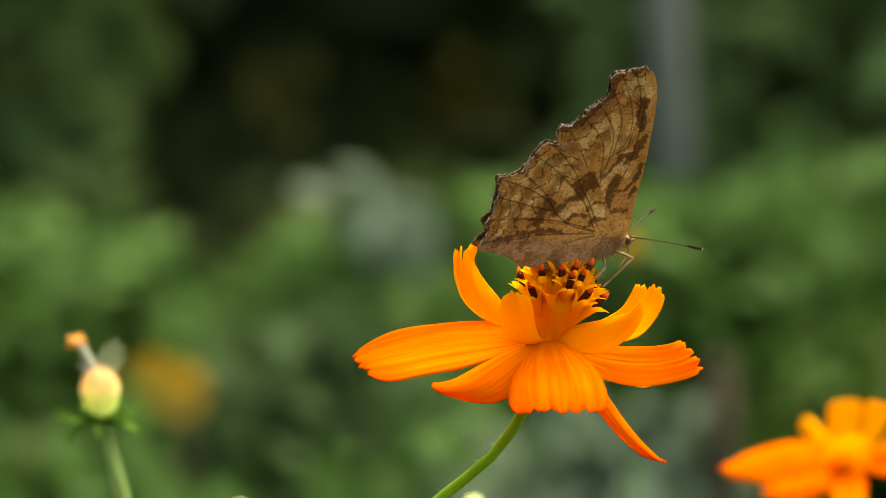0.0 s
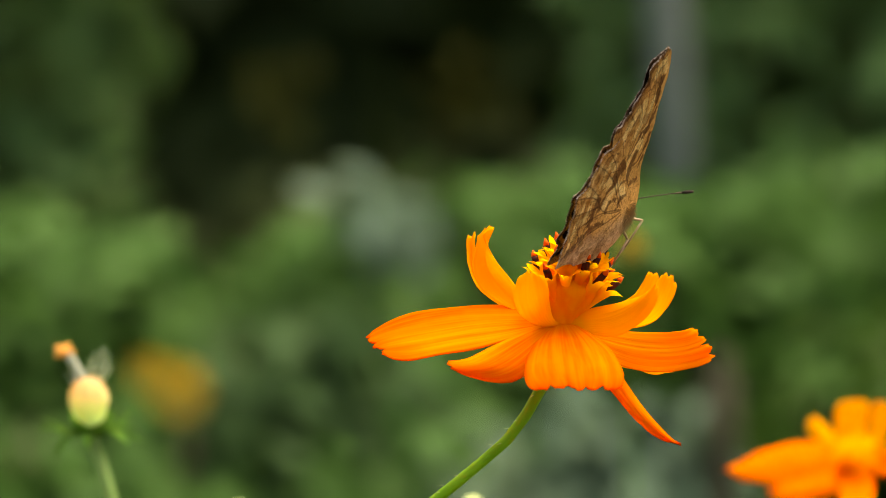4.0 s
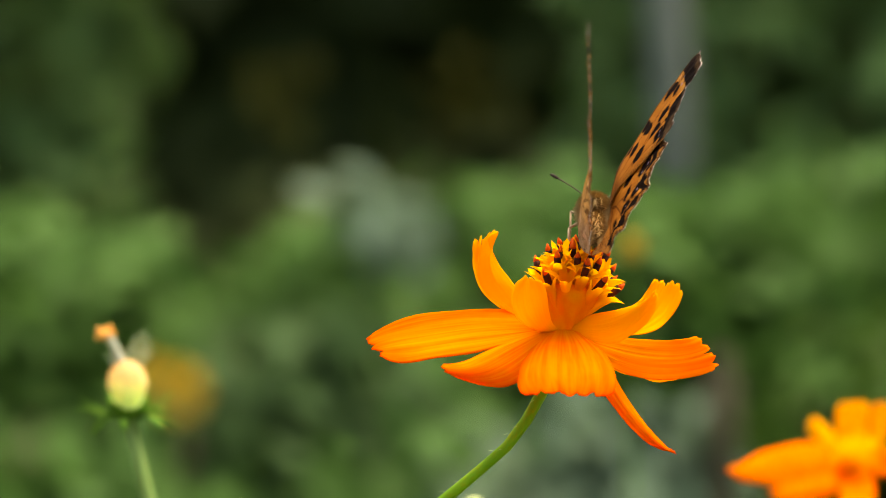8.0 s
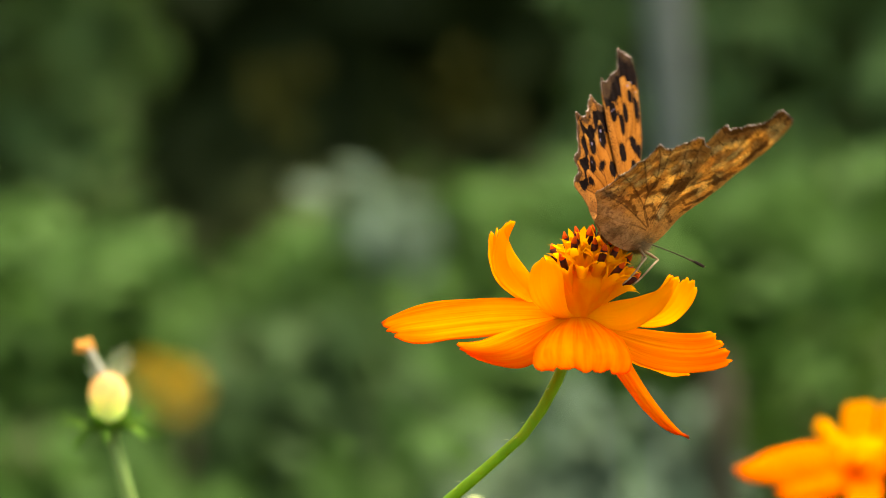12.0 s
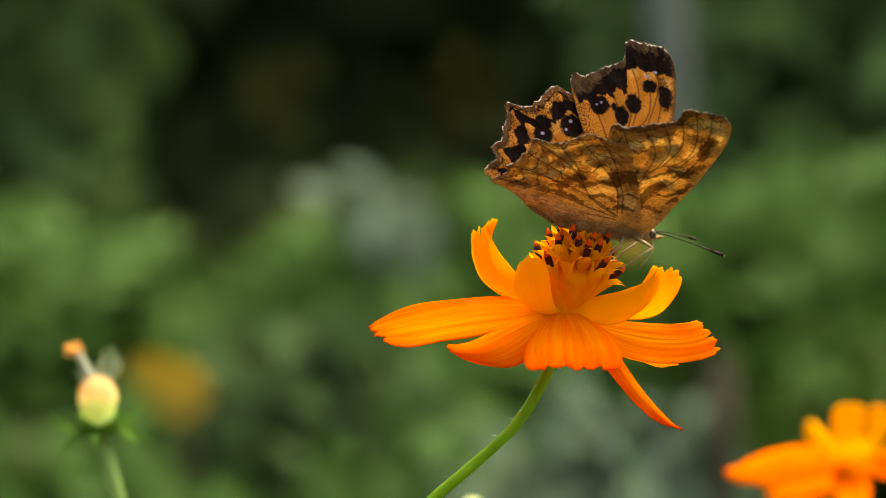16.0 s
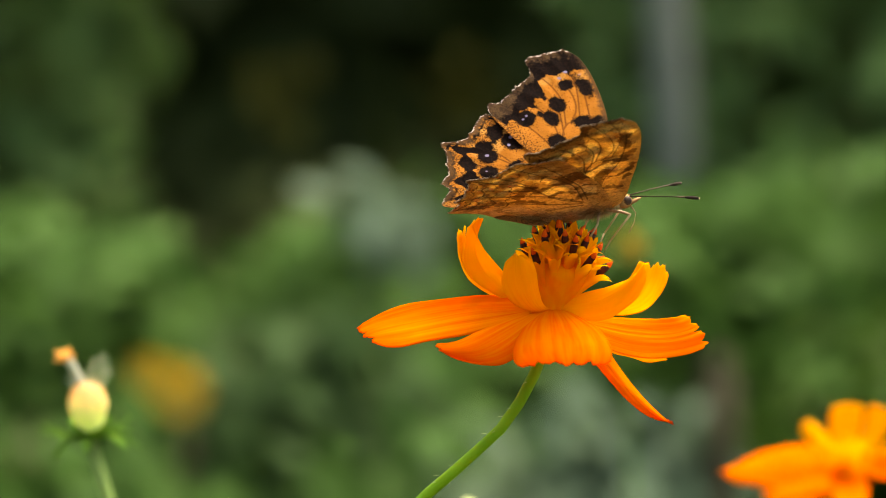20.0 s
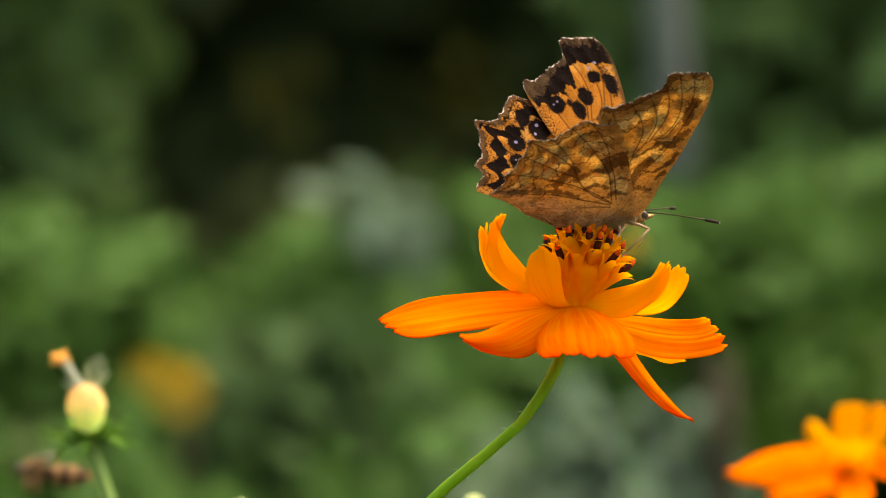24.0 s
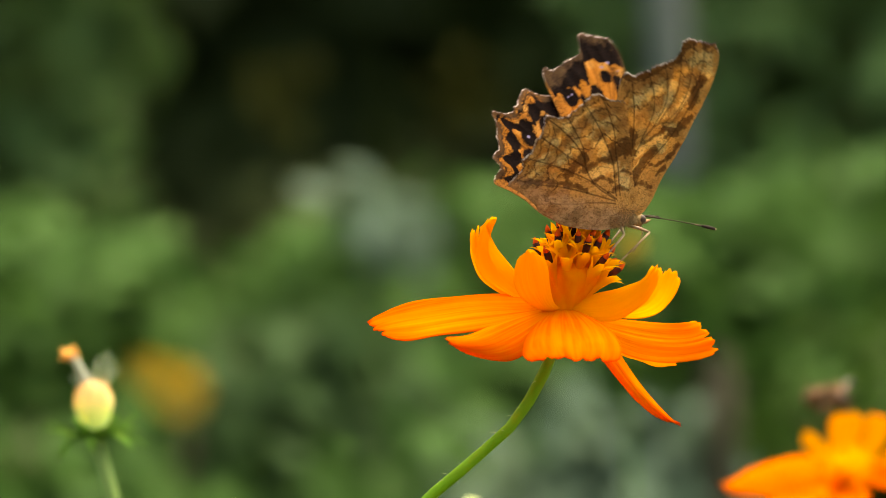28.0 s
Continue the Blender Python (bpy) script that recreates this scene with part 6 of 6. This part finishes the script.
BUD_ROWS = [  # seconds, x and z of its foot (mm), lean (degrees)
    (0.0, -63.12, -33.12, -0.2),
    (0.5, -63.74, -33.85, -0.3),
    (1.0, -62.64, -32.61, -0.1),
    (1.5, -64.53, -34.39, -0.1),
    (2.0, -63.75, -33.13, -0.2),
    (2.5, -64.70, -34.49, -0.2),
    (3.0, -63.60, -33.77, -0.0),
    (3.5, -65.21, -34.93, -1.3),
    (5.5, -62.66, -33.61, 0.5),
    (6.0, -61.19, -32.92, -0.1),
    (6.5, -59.91, -32.52, 0.9),
    (7.0, -57.23, -30.00, 1.6),
    (7.5, -62.00, -33.89, -0.1),
    (8.0, -58.31, -31.80, 2.0),
    (8.5, -63.19, -35.91, -0.9),
    (9.0, -59.06, -33.19, 1.3),
    (9.5, -60.86, -33.93, 0.4),
    (10.0, -61.79, -34.72, 0.3),
    (10.5, -62.55, -35.43, -0.9),
    (11.0, -59.61, -32.64, 0.5),
    (11.5, -62.90, -35.64, -0.3),
    (12.0, -61.66, -34.08, 0.4),
    (12.5, -62.57, -34.83, -0.3),
    (14.5, -62.33, -34.05, -0.1),
    (15.0, -63.73, -35.00, -0.2),
    (15.5, -63.41, -34.52, -0.2),
    (16.0, -63.57, -34.68, -0.2),
    (16.5, -62.91, -34.40, 0.3),
    (17.0, -64.04, -35.11, -0.8),
    (17.5, -63.60, -34.05, -0.1),
    (18.0, -64.69, -35.16, -0.2),
    (18.5, -63.73, -34.12, 0.8),
    (19.0, -65.00, -34.63, -0.8),
    (19.5, -65.02, -35.16, -0.2),
    (20.0, -65.31, -35.80, -0.3),
    (20.5, -64.69, -35.00, -0.2),
    (21.0, -65.36, -35.61, -0.7),
    (21.5, -64.04, -34.40, 0.3),
    (23.5, -62.78, -33.44, 0.3),
    (24.0, -65.45, -36.10, -2.5),
    (24.5, -63.43, -34.08, 0.4),
    (25.0, -65.00, -35.92, -0.8),
    (25.5, -63.90, -34.52, -0.2),
    (26.0, -65.46, -36.35, -1.4),
    (26.5, -63.91, -34.64, -0.7),
    (27.0, -64.66, -35.47, -0.3),
    (27.5, -64.04, -34.88, 0.3),
    (28.0, -64.34, -35.48, -0.3),
]
SECOND_ROWS = [  # seconds, shift in x and z (mm), lean (degrees)
    (0.0, -0.05, 0.06, 0.0),
    (0.5, -0.05, -0.12, 0.0),
    (1.0, 0.86, 0.06, 0.0),
    (1.5, -0.40, -0.12, 0.0),
    (2.0, 1.03, -0.31, 0.0),
    (2.5, 0.49, 0.06, 0.0),
    (3.0, 1.75, 0.06, 0.0),
    (3.5, 1.03, -0.12, 0.0),
    (5.5, 4.45, -0.12, 0.0),
    (6.0, 0.49, 0.42, 0.0),
    (6.5, 4.99, 0.78, 0.0),
    (7.0, 1.40, 0.42, 0.0),
    (7.5, 3.37, -0.12, 0.0),
    (8.0, 1.75, -0.31, 0.0),
    (8.5, 3.20, 0.06, 0.0),
    (9.0, 4.99, 0.96, 0.0),
    (9.5, 3.74, 0.42, 0.0),
    (10.0, 4.82, 0.23, 0.0),
    (10.5, 4.99, 0.78, 0.0),
    (11.0, 4.63, -0.12, 0.0),
    (11.5, 3.91, -0.31, 0.0),
    (12.0, 3.20, -0.31, 0.0),
    (12.5, 2.66, -0.48, 0.0),
    (14.5, 1.75, -0.31, 0.0),
    (15.0, 0.86, -0.85, 0.0),
    (15.5, 1.03, -0.31, 0.0),
    (16.0, 0.86, -0.85, 0.0),
    (16.5, -0.22, -1.39, 0.0),
    (17.0, -0.22, -0.66, 0.0),
    (17.5, -0.05, -0.66, 0.0),
    (18.0, -1.30, -1.20, 0.0),
    (18.5, -0.40, -1.02, 0.0),
    (19.0, -0.76, -0.31, 0.0),
    (19.5, -0.05, -0.85, 0.0),
    (20.0, 0.32, -0.85, 0.0),
    (20.5, -0.05, -1.20, 0.0),
    (21.0, 0.86, -0.66, 0.0),
    (21.5, 0.86, -0.66, 0.0),
    (23.5, 1.21, -0.85, 0.0),
    (24.0, 1.21, -0.85, 0.0),
    (24.5, 1.21, -0.48, 0.0),
    (25.0, 2.29, -1.91, 0.0),
    (25.5, -0.40, -3.79, -1.5),
    (26.0, 0.49, -2.53, -1.5),
    (26.5, 0.32, -2.71, -1.5),
    (27.0, 0.32, -3.07, -1.5),
    (27.5, 0.14, -3.07, -1.5),
    (28.0, 0.49, -2.89, -1.5),
]
BEE_ROWS = [  # seconds, x, depth and z (mm), turn, climb (degrees)
    (0.0, -127.3, 229.0, -53.9, 30, 0),
    (23.5, -121.5, 229.0, -65.7, 60, 20),
    (23.8, -85.1, 229.0, -66.8, 120, 30),
    (23.9, -79.5, 229.0, -57.4, 160, 20),
    (24.0, -84.9, 229.0, -45.9, 178, 5),
    (24.1, -89.0, 229.0, -45.0, 182, 0),
    (24.2, -101.5, 229.0, -43.9, 182, 0),
    (24.3, -109.7, 229.0, -61.0, 110, -20),
    (24.4, -76.1, 250.0, -79.1, 30, 0),
    (24.5, -22.1, 250.0, -76.7, 0, 10),
    (24.6, 32.9, 280.0, -66.6, 0, 15),
    (24.7, 65.3, 280.0, -44.4, 10, 10),
    (24.8, 65.0, 280.0, -43.4, 5, 0),
    (25.0, 64.5, 280.0, -44.7, 5, -5),
    (25.3, 73.4, 285.0, -40.6, 10, 5),
    (25.6, 74.6, 285.0, -40.2, 15, 5),
    (26.0, 82.2, 293.0, -36.4, 40, 55),
    (26.5, 85.0, 295.0, -34.0, 45, 48),
    (27.0, 87.2, 296.0, -32.7, 40, 38),
    (27.5, 87.2, 296.0, -32.8, -10, 20),
    (28.0, 87.0, 294.0, -32.6, -60, 0),
]


def motions():
    """Keys all that moves: the swaying flowers, the butterfly with its four wings, and the bee."""
    rows = []
    for t, x, z, nod, lean, turn in FLOWER_ROWS:
        m = Matrix.Rotation(radians(turn), 4, "Z") @ Matrix.Rotation(radians(nod), 4, "X") @ Matrix.Rotation(radians(lean), 4, "Y")
        rows.append((t, Matrix.Translation((x * U, 0, 0.80 + z * U)) @ m))
    walk(flower, rows)
    top = Matrix.Translation((-2.4 * U, 0, -5.6 * U))
    walk(flower_stem, [(t, top @ Matrix.Rotation(radians(-swing), 4, "Y") @ top.inverted()) for t, swing in STEM_ROWS])
    rows = []
    keyed = {key: [] for key in wings}
    for t, x, z, turn, climb, roll, left, right, sweep in BUTTERFLY_ROWS:
        m = Matrix.Rotation(radians(turn), 4, "Z") @ Matrix.Rotation(radians(-climb), 4, "Y") @ Matrix.Rotation(radians(roll), 4, "X")
        rows.append((t, Matrix.Translation((x * U, 0.006 * math.sin(radians(turn)), 0.80 + z * U)) @ m))
        for (name, sidename), key in keyed.items():
            s = 1 if sidename == "left" else -1
            angle = left if s > 0 else right
            open_by = max(1 - angle / 90, 0.0)
            raised = Matrix.Rotation(radians(s * (angle - (3.0 * open_by if name == "hindwing" else 0.0))), 4, "X")
            swept = Matrix.Rotation(radians(-s * sweep), 4, "Z") if name == "forewing" else Matrix.Identity(4)
            key.append((t, Matrix.Translation((0, s * (0.45 + 0.6 * open_by) * U, 0)) @ raised @ swept))
    walk(butterfly, rows)
    for key, ob in wings.items():
        walk(ob, keyed[key])
    walk(spent, [(t, pose(1.053 * x * U, 0.17, 0.80 + 1.053 * z * U, 0, lean - 4.0, 0)) for t, x, z, lean in BUD_ROWS])
    walk(second, [(t, pose(0.0905 + x * U, 0.28, 0.7522 + z * U, 0, lean, 0)) for t, x, z, lean in SECOND_ROWS])
    for b, k in ((bud_a, 0.5), (bud_b, 0.8)):
        home = b.matrix_basis.copy()
        first = BUD_ROWS[0]
        walk(b, [(t, Matrix.Translation(((x - first[1]) * k * U, 0, (z - first[2]) * 0.25 * U)) @ home) for t, x, z, lean in BUD_ROWS[::2]])
    walk(bee, [(t, pose(x * U, y * U, 0.80 + z * U, 0, -climb, turn)) for t, x, y, z, turn, climb in BEE_ROWS])


motions()
